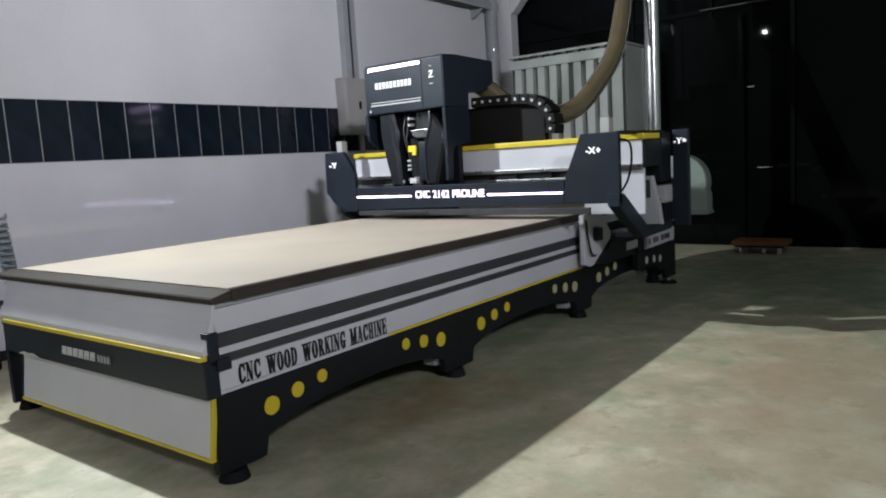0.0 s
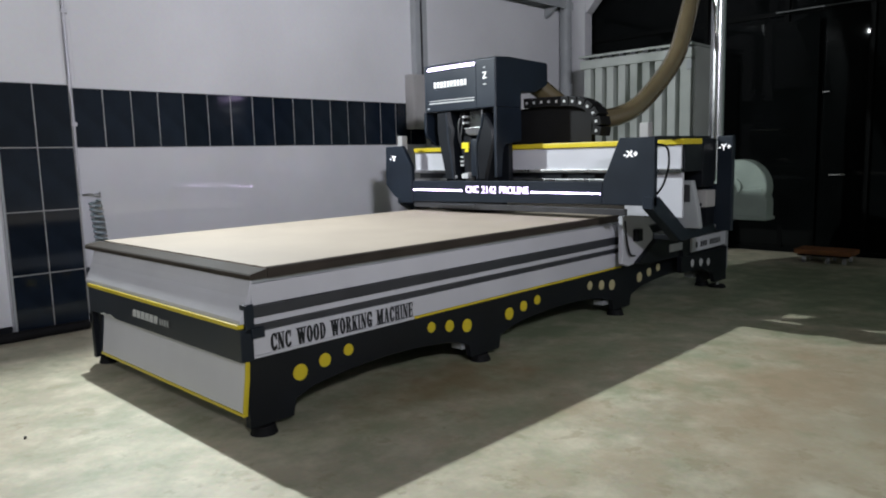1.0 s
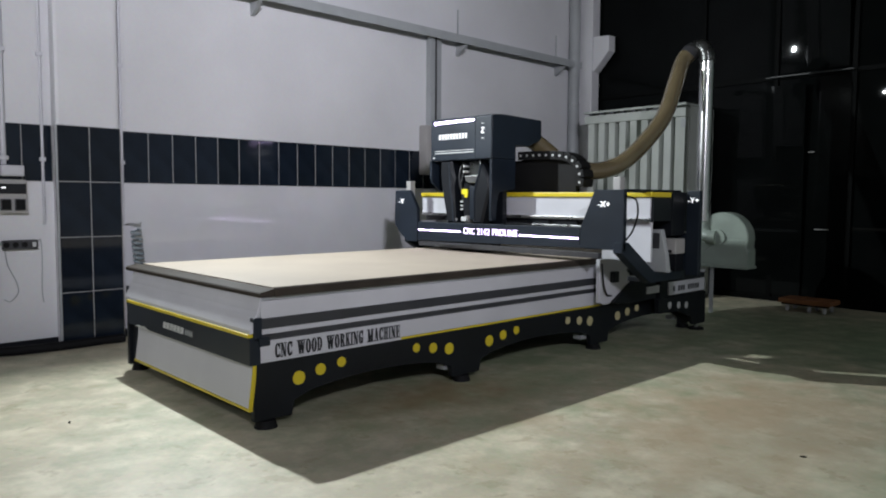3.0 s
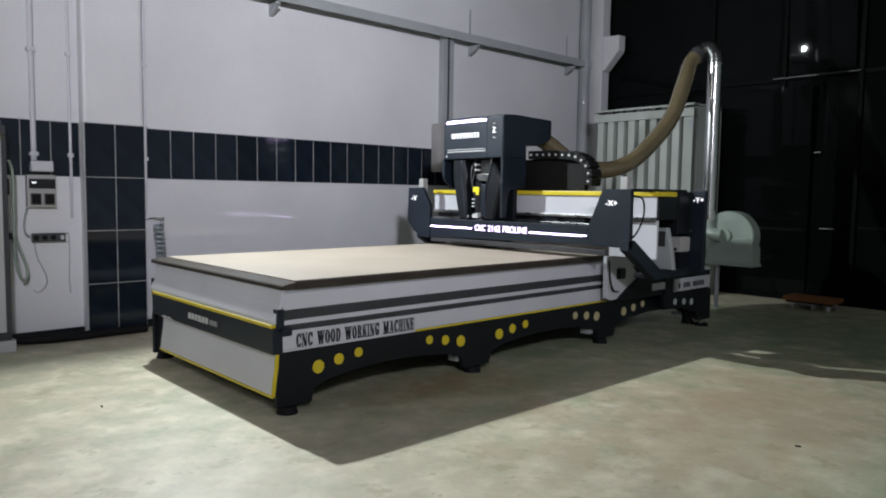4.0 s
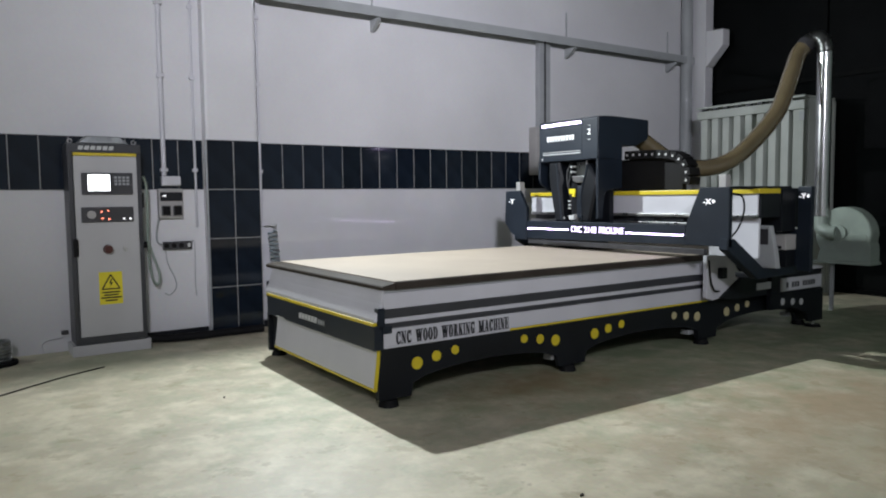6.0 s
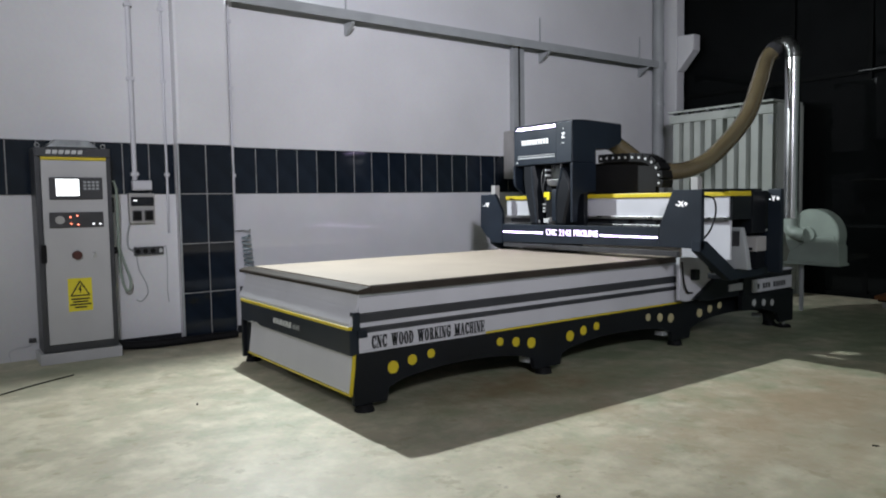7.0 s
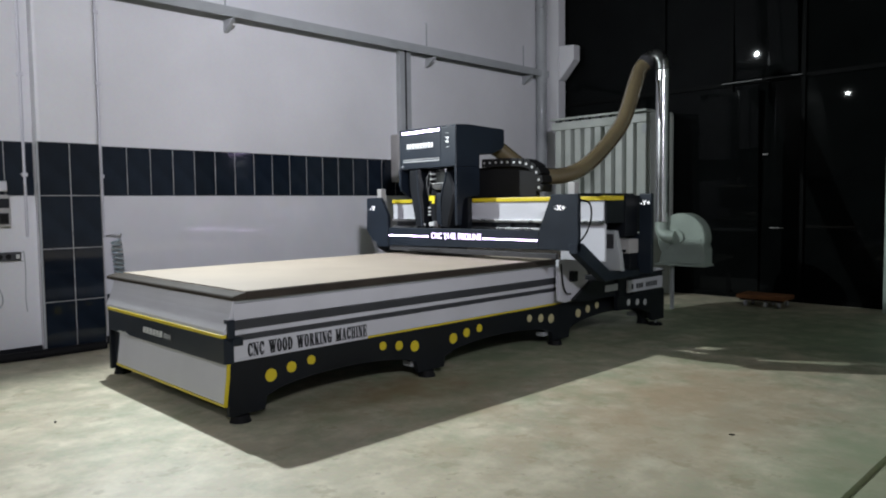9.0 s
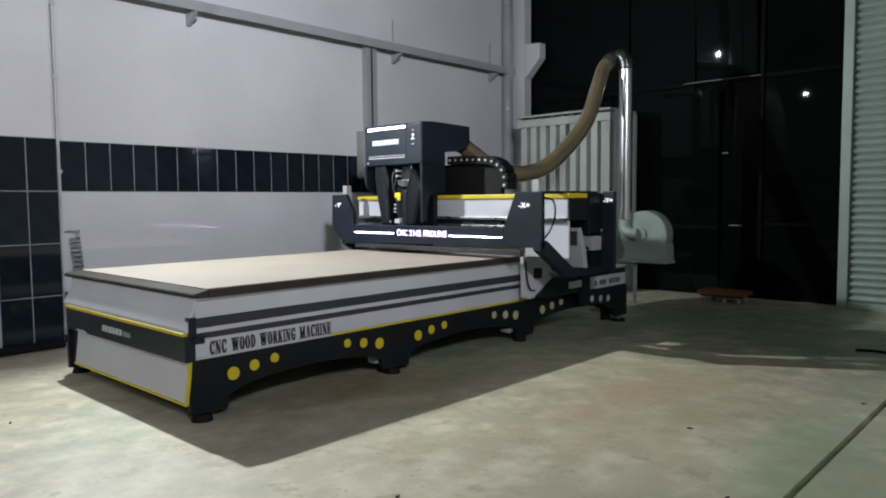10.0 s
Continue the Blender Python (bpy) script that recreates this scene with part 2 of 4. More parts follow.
def thing(name, label, category, base=(0, 0, 0), group=""):
    e = new(name)
    e.location = base
    e.empty_display_size = 0.1
    bpy.context.view_layer.update()
    return tagged(e, label, category, group)


def lettering(name, text, mat, parent, m, height, width=None, depth=0.002, label="", bold=0.012, thick=0.0):
    """Words in the built-in font, as a thin mesh, lying at m, fitted to a width and a cap height."""
    cu = bpy.data.curves.new(name, "FONT")
    cu.body, cu.extrude, cu.align_x, cu.align_y = text, 0.01, "LEFT", "BOTTOM_BASELINE"
    cu.offset = bold
    tmp = new(name, cu)
    me = bpy.data.meshes.new_from_object(tmp.evaluated_get(bpy.context.evaluated_depsgraph_get()))
    bpy.data.objects.remove(tmp)
    bpy.data.curves.remove(cu)
    co = np.empty(len(me.vertices) * 3)
    me.vertices.foreach_get("co", co)
    co = co.reshape(-1, 3)
    lo, hi = co.min(0), co.max(0)
    sy = height / (hi[1] - lo[1])
    sx = width / (hi[0] - lo[0]) if width else sy
    me.transform(Matrix.Diagonal((sx, sy, depth / 0.02, 1)) @ Matrix.Translation((-lo[0], -lo[1], -lo[2])))
    if thick:
        bm = bmesh.new()
        for k in (-1, 0, 1):
            shifted = me.copy()
            shifted.transform(Matrix.Translation((thick * k, 0, 0.0003 * k)))
            bm.from_mesh(shifted)
            bpy.data.meshes.remove(shifted)
        bm.to_mesh(me)
        bm.free()
    me.transform(m)
    me.name = name
    me.materials.clear()
    me.materials.append(mat)
    ob = new(name, me)
    ob.parent = parent
    ob.matrix_parent_inverse = parent.matrix_world.inverted()
    return tagged(ob, label)


def facing_south(x, y, z):
    """Writing that is read from the side of lower y."""
    return Matrix.Translation((x, y, z)) @ pose(0, 0, 0, 90, 0, 0)


def facing_east(x, y, z):
    return Matrix.Translation((x, y, z)) @ pose(0, 0, 0, 90, 0, 90)


def setting(name, bm, mat, label, category):
    return tagged(part(name, bm, mat), label, category, kind="structure")


# ---- the hall ----
WX = -3.44          # face of the long white wall
floor = setting("floor", prism(bmesh.new(), [(-6, 0), (3.085, 0), (3.092, -0.03), (3.116, -0.03), (3.124, 0), (9, 0), (9, -0.15), (-6, -0.15)], "y", -9.0, 8.6), CONCRETE, "worn stained concrete workshop floor with painted-in shade and a saw-cut groove", "floor")
setting("wall_long", box(bmesh.new(), (WX - 0.25, 0.2, 0.0), (WX, 8.33, 6.4)), PLASTER, "tall white plastered workshop wall with a tile band", "wall")
# unseen ceiling, added to close the hall and hold down bounce light
setting("ceiling", box(bmesh.new(), (-6.2, -9.2, 6.4), (9.2, 8.9, 6.6)), CEILGREY, "plain dark grey ceiling, unseen, added to close the hall", "ceiling")
# two unseen walls, added pale to bounce light back at the machine
setting("wall_right", box(bmesh.new(), (9.0, -9.0, 0.0), (9.2, 8.6, 6.4)), PLASTER, "plain pale wall, unseen, added to close the hall", "wall")
setting("wall_behind", box(bmesh.new(), (-6.0, -9.2, 0.0), (9.0, -9.0, 6.4)), PLASTER, "plain pale wall, unseen, added to close the hall", "wall")

PX = -3.22          # tiled face of the pier
LX = -3.36          # wall face on the cabinet's side of the pier
setting("wall_cabinet_side", box(bmesh.new(), (LX - 0.3, -9.0, 0.0), (LX, -0.15, 6.4)), PLASTER, "white plastered wall beside the control cabinet", "wall")
setting("pier", box(bmesh.new(), (LX - 0.3, -0.15, 0.0), (PX - 0.012, 0.395, 6.4), 0.03), PLASTER, "white plastered pier with black tiles on its lower face", "pier")
setting("wall_panel", box(bmesh.new(), (WX, 0.395, 0.08), (WX + 0.012, 8.3, 1.5), 0.003), GLOSSWHITE, "glossy white wall cladding below the tile band", "wall")
setting("baseboard_long", box(bmesh.new(), (WX, 0.395, 0.0), (WX + 0.016, 8.3, 0.078), 0.003), BLACK, "low black baseboard", "baseboard")
setting("baseboard_pier", box(bmesh.new(), (PX - 0.011, -0.15, 0.0), (PX + 0.012, 0.395, 0.05), 0.004), BLACK, "low black baseboard", "baseboard")
setting("baseboard_side", box(bmesh.new(), (LX, -0.95, 0.0), (LX + 0.02, -0.15, 0.09), 0.004), BLACK, "low black baseboard", "baseboard")
setting("corner_trim", box(bmesh.new(), (PX - 0.018, -0.162, 0.0), (PX + 0.006, -0.148, 2.0), 0.002), TRAYGREY, "thin grey corner bead of the pier", "trim")
setting("end_column", box(bmesh.new(), (WX, 7.70, 0.0), (WX + 0.36, 7.9, 6.4), 0.01), PLASTER, "white painted column at the wall's end", "column")
setting("corbel", prism(bmesh.new(), [(WX + 0.361, 3.98), (WX + 0.66, 3.96), (WX + 0.66, 3.72), (WX + 0.40, 3.44), (WX + 0.361, 3.42)], "y", 7.71, 7.89, 0.01), PLASTER, "white concrete corbel on the column", "corbel")

# far end: black glazing between dark frames, and a roller shutter beside it
GY = 7.95
setting("wall_far", box(bmesh.new(), (1.74, 7.72, 0.0), (9.0, 7.95, 6.4)), PLASTER, "plain wall behind the roller shutter", "wall")
setting("return_wall", box(bmesh.new(), (1.74, 7.951, 0.0), (1.9, 8.6, 6.4)), PLASTER, "short return wall beside the glazing", "wall")
glazing = setting("window_1", box(bmesh.new(), (-3.44, GY, 0.06), (1.74, GY + 0.03, 6.4)), DARKDOOR, "night-black glazed front in dark frames", "window")
vent = part("vent_pane", tilted(bmesh.new(), (-0.42, -0.012, -0.88), (0.42, 0.012, 0.88), Matrix.Translation((0.22, GY - 0.085, 3.95)) @ pose(0, 0, 0, 4.1, 0, -2.3)), DARKDOOR, glazing, "black vent pane tilted ajar")
# added pane, tilted so the main flood's reflection falls out of sight
part("reflection_pane", tilted(bmesh.new(), (-0.69, -0.012, -1.4), (0.69, 0.012, 1.4), Matrix.Translation((-0.54, GY - 0.055, 1.5)) @ pose(0, 0, 0, 1.6, 0, 0)), DARKDOOR, glazing, "added black pane tilted to turn the lamp's reflection away")
part("window_sill", box(bmesh.new(), (-3.44, GY - 0.03, 0.0), (1.74, GY + 0.05, 0.06), 0.005), MULLION, glazing)
for x in (-1.3, -0.26, 0.70, 1.7):
    part("mullion", box(bmesh.new(), (x - 0.03, GY - 0.035, 0.06), (x + 0.03, GY, 6.4), 0.004), MULLION, glazing)
part("vent_rail", box(bmesh.new(), (-0.36, GY - 0.13, 3.01), (0.72, GY - 0.118, 3.026), 0.004), LITRAIL, glazing, "lit-toned dark metal rail of the vent")
for z in (2.01, 1.0):
    part("door_pull", box(bmesh.new(), (0.30 if z < 2 else 0.19, GY - 0.05, z - 0.006), (0.48 if z < 2 else 0.27, GY - 0.036, z + 0.006), 0.002), BOXGREY, glazing, "bare metal pull")
for z in (3.02, 4.9):
    part("transom", box(bmesh.new(), (-3.44, GY - 0.028, z - 0.03), (1.74, GY, z + 0.03), 0.004), MULLION, glazing)

# ---- wall fittings ----
tray = thing("cable_tray", "long grey steel cable tray on brackets along the wall", "cable tray", (WX, 4.0, 3.55))
part("channel", prism(bmesh.new(), [(WX + 0.002, 3.60), (WX + 0.002, 3.47), (WX + 0.012, 3.47), (WX + 0.012, 3.535), (WX + 0.15, 3.535), (WX + 0.15, 3.49), (WX + 0.162, 3.49), (WX + 0.162, 3.60), (WX + 0.15, 3.60), (WX + 0.15, 3.545), (WX + 0.012, 3.545), (WX + 0.012, 3.60)], "y", -1.2, 8.2), TRAYGREY, tray)
for y in (1.88, 5.0, 7.2):
    part("bracket", prism(bmesh.new(), [(WX + 0.003, 3.468), (WX + 0.20, 3.468), (WX + 0.20, 3.452), (WX + 0.03, 3.34), (WX + 0.003, 3.34)], "y", y - 0.02, y + 0.02), TRAYGREY, tray)
    part("hanger_rod", cyl(bmesh.new(), (WX + 0.02, y, 3.546), (WX + 0.02, y, 3.97), 0.010, 8), TRAYGREY, tray)

trunk = thing("cable_trunking", "grey vertical cable trunking dropping from the tray", "trunking", (WX, 4.53, 2.9))
part("channel", box(bmesh.new(), (WX + 0.002, 4.43, 2.34), (WX + 0.09, 4.63, 3.534), 0.006), TRAYGREY, trunk)
part("cover_seam", box(bmesh.new(), (WX + 0.088, 4.515, 2.345), (WX + 0.094, 4.545, 3.53), 0.002), DARKGREY, trunk)
dbox = thing("distribution_box", "grey wall-mounted distribution box with a black latch", "electrical box", (WX, 4.56, 1.69))
part("body", box(bmesh.new(), (WX + 0.013, 4.30, 1.69), (WX + 0.16, 4.80, 2.338), 0.012), BOXGREY, dbox)
part("lid", box(bmesh.new(), (WX + 0.161, 4.312, 1.70), (WX + 0.175, 4.788, 2.328), 0.008), BOXGREY, dbox)
part("latch", box(bmesh.new(), (WX + 0.176, 4.50, 1.98), (WX + 0.19, 4.53, 2.07), 0.003), RUBBER, dbox)
part("conduit", cyl(bmesh.new(), (WX + 0.07, 4.62, 0.9), (WX + 0.07, 4.62, 1.69), 0.03, 12), TRAYGREY, dbox, smooth=True)

pipe = thing("wall_pipe", "grey vertical pipe in the corner of the wall", "pipe", (WX, 7.58, 0))
part("pipe_run", cyl(bmesh.new(), (WX + 0.10, 7.58, 0.0), (WX + 0.10, 7.58, 6.4), 0.09, 18), TRAYGREY, pipe, smooth=True)
for z in (1.2, 2.9, 4.6):
    part("clip", cyl(bmesh.new(), (WX + 0.10, 7.58, z), (WX + 0.10, 7.58, z + 0.03), 0.098, 18), GALV, pipe, smooth=True)


def conduit(x, y, z0, z1, r, label):
    c = thing("conduit", label, "conduit", (x, y, z0))
    part("conduit_run", cyl(bmesh.new(), (x, y, z0), (x, y, z1), r, 10), WHITE, c, smooth=True)
    for z in (1.68, 2.6, 3.3):
        if z0 < z < z1:
            part("saddle", box(bmesh.new(), (x - r - 0.004, y - r - 0.012, z), (x + r + 0.004, y + r + 0.012, z + 0.035), 0.004), WHITE, c)
    return c


conduit(LX + 0.026, -0.236, 1.12, 6.4, 0.013, "thin white conduit down the plastered wall")
conduit(WX + 0.026, 0.47, 1.10, 6.4, 0.015, "thin white conduit beside the tiled pier")
conduit(LX + 0.030, -0.54, 1.64, 6.4, 0.024, "white square trunking above the socket box")
setting("panel_rib", box(bmesh.new(), (WX, 0.40, 2.02), (WX + 0.02, 0.52, 6.4), 0.008), PLASTER, "shallow plaster rib beside the pier", "trim")

# socket box, small white box and terminal strip beside the cabinet
sock = thing("socket_box", "grey socket box with two dark sockets and a display", "socket", (LX, -0.5, 1.22))
part("body", box(bmesh.new(), (LX + 0.002, -0.61, 1.222), (LX + 0.075, -0.375, 1.512), 0.01), BOXGREY, sock)
part("window", box(bmesh.new(), (LX + 0.076, -0.595, 1.39), (LX + 0.088, -0.385, 1.475), 0.004), BLACK, sock)
part("display", box(bmesh.new(), (LX + 0.089, -0.575, 1.435), (LX + 0.091, -0.54, 1.447)), LEDSOFT, sock)
for y in (-0.545, -0.437):
    s1 = part("socket", box(bmesh.new(), (LX + 0.076, y - 0.042, 1.245), (LX + 0.10, y + 0.042, 1.345), 0.008), DARKGREY, sock)
    part("flap", box(bmesh.new(), (LX + 0.1005, y - 0.034, 1.255), (LX + 0.112, y + 0.034, 1.335), 0.006), RUBBER, s1)
jb = thing("junction_box", "small white junction box above the sockets", "electrical box", (LX, -0.48, 1.54))
part("body", box(bmesh.new(), (LX + 0.014, -0.575, 1.54), (LX + 0.09, -0.395, 1.635), 0.01), WHITE, jb)
part("lid", box(bmesh.new(), (LX + 0.0905, -0.565, 1.55), (LX + 0.098, -0.405, 1.625), 0.004), WHITE, jb)
ws = thing("wall_socket", "small dark socket low on the white wall", "socket", (LX, -1.47, 0.16))
part("body", box(bmesh.new(), (LX + 0.002, -1.505, 0.16), (LX + 0.03, -1.445, 0.20), 0.005), DARKGREY, ws)
part("lead", tube(bmesh.new(), smooth_path([(LX + 0.016, -1.475, 0.161), (LX + 0.02, -1.51, 0.13), (LX + 0.02, -1.60, 0.125), (LX + 0.02, -1.66, 0.09), (LX + 0.02, -1.65, 0.006)], 6), 0.004, 6), WHITE, ws, "thin white lead", smooth=True)
strip = thing("power_strip", "dark power strip fixed to the white wall", "power strip", (LX, -0.43, 0.9))
part("body", box(bmesh.new(), (LX + 0.002, -0.575, 0.905), (LX + 0.05, -0.30, 0.985), 0.008), DARKGREY, strip)
part("switch", box(bmesh.new(), (LX + 0.051, -0.345, 0.925), (LX + 0.06, -0.315, 0.965), 0.003), BARGREY, strip)
for y in (-0.545, -0.475, -0.405):
    part("outlet", cyl(bmesh.new(), (LX + 0.051, y, 0.945), (LX + 0.056, y, 0.945), 0.024, 14), RUBBER, strip)
lead = thing("power_lead", "grey lead from the sockets down to the strip", "cable", (LX, -0.6, 1.0))
part("lead_run", tube(bmesh.new(), smooth_path([(LX + 0.03, -0.60, 1.23), (LX + 0.03, -0.63, 1.1), (LX + 0.03, -0.625, 0.99), (LX + 0.03, -0.575, 0.95)]), 0.008, 8), TRAYGREY, lead)
loop = thing("cable_loop", "thick grey-green cable loop hanging beside the cabinet", "cable", (LX, -0.75, 0.6))
part("cable_run", tube(bmesh.new(), smooth_path([(-3.08, -0.785, 1.62), (LX + 0.20, -0.745, 1.5), (LX + 0.16, -0.74, 1.1), (LX + 0.15, -0.735, 0.8), (LX + 0.14, -0.70, 0.62), (LX + 0.13, -0.655, 0.58), (LX + 0.12, -0.64, 0.68), (LX + 0.13, -0.70, 0.88), (LX + 0.15, -0.745, 1.02)]), 0.013, 10), FAN, loop, smooth=True)
wire = thing("wall_wire", "thin grey wire sagging below the power strip", "cable", (LX, -0.5, 0.6))
part("wire_run", tube(bmesh.new(), smooth_path([(LX + 0.012, -0.55, 0.90), (LX + 0.012, -0.53, 0.76), (LX + 0.012, -0.47, 0.62), (LX + 0.012, -0.46, 0.52), (LX + 0.012, -0.52, 0.45), (LX + 0.012, -0.57, 0.47)], 8), 0.005, 6), TRAYGREY, wire, smooth=True)
part("wire_run", tube(bmesh.new(), smooth_path([(LX + 0.012, -0.305, 0.95), (LX + 0.012, -0.27, 0.98), (LX + 0.012, -0.262, 0.8), (LX + 0.012, -0.27, 0.55), (LX + 0.012, -0.26, 0.42)], 8), 0.004, 6), TRAYGREY, wire, smooth=True)
# black tube that makes the dark curve at the wall's foot
fh = thing("floor_hose", "black tube lying along the wall's foot", "hose", (LX + 0.1, -0.7, 0))
part("hose_run", tube(bmesh.new(), smooth_path([(LX + 0.10, -0.86, 0.10), (LX + 0.12, -0.72, 0.05), (LX + 0.18, -0.52, 0.042), (LX + 0.20, -0.34, 0.042), (LX + 0.21, -0.2, 0.042), (LX + 0.20, 0.1, 0.042), (LX + 0.20, 0.36, 0.042)], 10), 0.04, 12), RUBBER, fh, smooth=True)

# coiled air line on its hook
coil = thing("coiled_air_hose", "translucent blue-grey coiled air hose on a wall hook", "air hose", (WX + 0.06, 0.56, 0.5))
part("hook", tube(bmesh.new(), smooth_path([(WX + 0.013, 0.50, 1.10), (WX + 0.06, 0.54, 1.11), (WX + 0.08, 0.60, 1.10), (WX + 0.075, 0.62, 1.12)]), 0.008, 8), STEEL, coil)
part("coil", tube(bmesh.new(), [Vector((WX + 0.085 + 0.045 * math.cos(a), 0.565 + 0.045 * math.sin(a) + 0.0006 * a, 1.06 - a * 0.0075)) for a in (i * 0.45 for i in range(168))], 0.0095, 7), DULLGREEN, coil, smooth=True)

# main flood lamp over the tray, and its twin further back along the wall
def floodlight(eye, target, arm_from, label):
    m = look(eye, target)
    f = thing("floodlight", label, "floodlight", arm_from)
    part("housing", tilted(bmesh.new(), (-0.13, -0.10, 0.012), (0.13, 0.10, 0.075), m, 0.012), DARKGREY, f)
    part("arm", cyl(bmesh.new(), arm_from, m @ Vector((0, 0, 0.06)), 0.014, 10), GALV, f)


floodlight(MAIN_LAMP, MAIN_AIM, (WX, 0.82, 4.0), "dark floodlight on a short arm above the cable tray")
# housing for the added fill flood, out of view
floodlight(FILL_LAMP, FILL_AIM, (9.0, -4.2, 5.2), "added dark floodlight, unseen, on the far side wall of the hall")
floodlight(REAR_LAMP, REAR_AIM, (LX, -6.3, 4.8), "dark floodlight on a long arm from the wall")


# ---- control cabinet ----
def control_cabinet():
    x0, y0, y1 = -3.0, -1.425, -0.81
    c = thing("control_cabinet", "tall light grey control cabinet with lit screen and warning sticker", "electrical cabinet", (x0 - 0.19, (y0 + y1) / 2, 0))
    part("plinth", box(bmesh.new(), (x0 - 0.335, y0 - 0.03, 0.0), (x0 + 0.01, y1 + 0.02, 0.098), 0.006), GREY, c)
    part("body", box(bmesh.new(), (x0 - 0.34, y0, 0.099), (x0 - 0.03, y1, 1.915), 0.008), CHARCOAL, c, "dark grey cabinet frame")
    door = part("door", box(bmesh.new(), (x0 - 0.029, y0 + 0.045, 0.17), (x0, y1 - 0.045, 1.80), 0.008), GREY, c)
    part("handle", box(bmesh.new(), (x0 + 0.001, y0 + 0.012, 0.90), (x0 + 0.03, y0 + 0.055, 1.06), 0.008), RUBBER, door)
    part("base_band", box(bmesh.new(), (x0 - 0.029, y0 + 0.03, 0.105), (x0 - 0.004, y1 - 0.03, 0.166), 0.004), CHARCOAL, c)
    part("head_band", box(bmesh.new(), (x0 - 0.029, y0 + 0.01, 1.832), (x0 + 0.002, y1 - 0.01, 1.912), 0.005), CHARCOAL, c)
    part("yellow_band", box(bmesh.new(), (x0 - 0.029, y0 + 0.045, 1.803), (x0 + 0.0, y1 - 0.045, 1.83), 0.003), YELLOW, c, "yellow stripe")
    for k in range(6):
        y = y0 + 0.085 + 0.05 * k
        part("name_block", prism(bmesh.new(), [(y, 1.855), (y + 0.038, 1.855), (y + 0.048, 1.89), (y + 0.010, 1.89)], "x", x0 + 0.0025, x0 + 0.005), BARGREY, c, "pale plain block of a name")
    part("yellow_mark", box(bmesh.new(), (x0 + 0.0025, y0 + 0.41, 1.852), (x0 + 0.005, y0 + 0.51, 1.89)), DARKGREY, c)
    part("left_post", box(bmesh.new(), (x0 - 0.028, y0, 0.105), (x0 - 0.004, y0 + 0.038, 1.83), 0.004), CHARCOAL, c)
    pan = part("screen_panel", box(bmesh.new(), (x0 + 0.001, -1.324, 1.454), (x0 + 0.02, -0.897, 1.65), 0.006), DARKGREY, door, "dark operator panel")
    part("screen", box(bmesh.new(), (x0 + 0.0205, -1.272, 1.488), (x0 + 0.023, -1.09, 1.634), 0.001), SCREEN, c, "glowing white screen")
    part("keypad", box(bmesh.new(), (x0 + 0.0205, -1.065, 1.53), (x0 + 0.024, -0.92, 1.63), 0.003), CHARCOAL, c)
    for i in range(4):
        for k in range(3):
            part("key", box(bmesh.new(), (x0 + 0.0245, -1.055 + 0.034 * i, 1.54 + 0.029 * k), (x0 + 0.028, -1.03 + 0.034 * i, 1.56 + 0.029 * k), 0.002), TRAYGREY, c)
    part("button_panel", box(bmesh.new(), (x0 + 0.001, -1.335, 1.205), (x0 + 0.016, -0.90, 1.342), 0.005), DARKGREY, door)
    part("dial", cyl(bmesh.new(), (x0 + 0.0165, -1.255, 1.275), (x0 + 0.05, -1.255, 1.275), 0.036, 20), BOXGREY, c, smooth=True)
    for y, z in ((-1.17, 1.30), (-1.115, 1.31), (-1.165, 1.24), (-1.11, 1.232)):
        part("red_lamp", cyl(bmesh.new(), (x0 + 0.0165, y, z), (x0 + 0.028, y, z), 0.007, 12), REDLED, c)
    for y in (-0.985, -0.93):
        part("white_lamp", cyl(bmesh.new(), (x0 + 0.0165, y, 1.235), (x0 + 0.026, y, 1.235), 0.009, 12), LEDSOFT, c)
    part("stop_button", cyl(bmesh.new(), (x0 + 0.001, -1.128, 0.958), (x0 + 0.045, -1.128, 0.958), 0.042, 22, 0.036), RED, c, "dark red mushroom button", smooth=True)
    part("key_lock", box(bmesh.new(), (x0 + 0.001, -1.0, 0.935), (x0 + 0.02, -0.972, 0.975), 0.004), STEEL, c)
    st = part("warning_sticker", box(bmesh.new(), (x0 + 0.001, -1.216, 0.455), (x0 + 0.003, -1.02, 0.752)), WOODLABEL, door, "yellow electrical warning sticker")
    yc = -1.118
    tri = bmesh.new()
    for a, b in (((-0.075, 0.595), (0.075, 0.595)), ((0.075, 0.595), (0, 0.725)), ((0, 0.725), (-0.075, 0.595))):
        d = (Vector(b) - Vector(a)).normalized()
        nn = Vector((-d.y, d.x)) * 0.006
        prism(tri, [(yc + a[0] - nn.x, a[1] - nn.y), (yc + b[0] - nn.x, b[1] - nn.y), (yc + b[0] + nn.x, b[1] + nn.y), (yc + a[0] + nn.x, a[1] + nn.y)], "x", x0 + 0.0035, x0 + 0.0045)
    part("warning_triangle", tri, BLACK, c)
    part("flash_mark", prism(bmesh.new(), [(yc + 0.004, 0.69), (yc - 0.016, 0.645), (yc - 0.002, 0.645), (yc - 0.006, 0.61), (yc + 0.016, 0.655), (yc + 0.002, 0.655), (yc + 0.012, 0.69)], "x", x0 + 0.0035, x0 + 0.0045), BLACK, c)
    for z, w in ((0.565, 0.075), (0.54, 0.06), (0.515, 0.085), (0.49, 0.05)):
        part("text_bar", box(bmesh.new(), (x0 + 0.0035, yc - w, z - 0.007), (x0 + 0.0045, yc + w, z + 0.007)), BLACK, c)
    cover = bmesh.new()
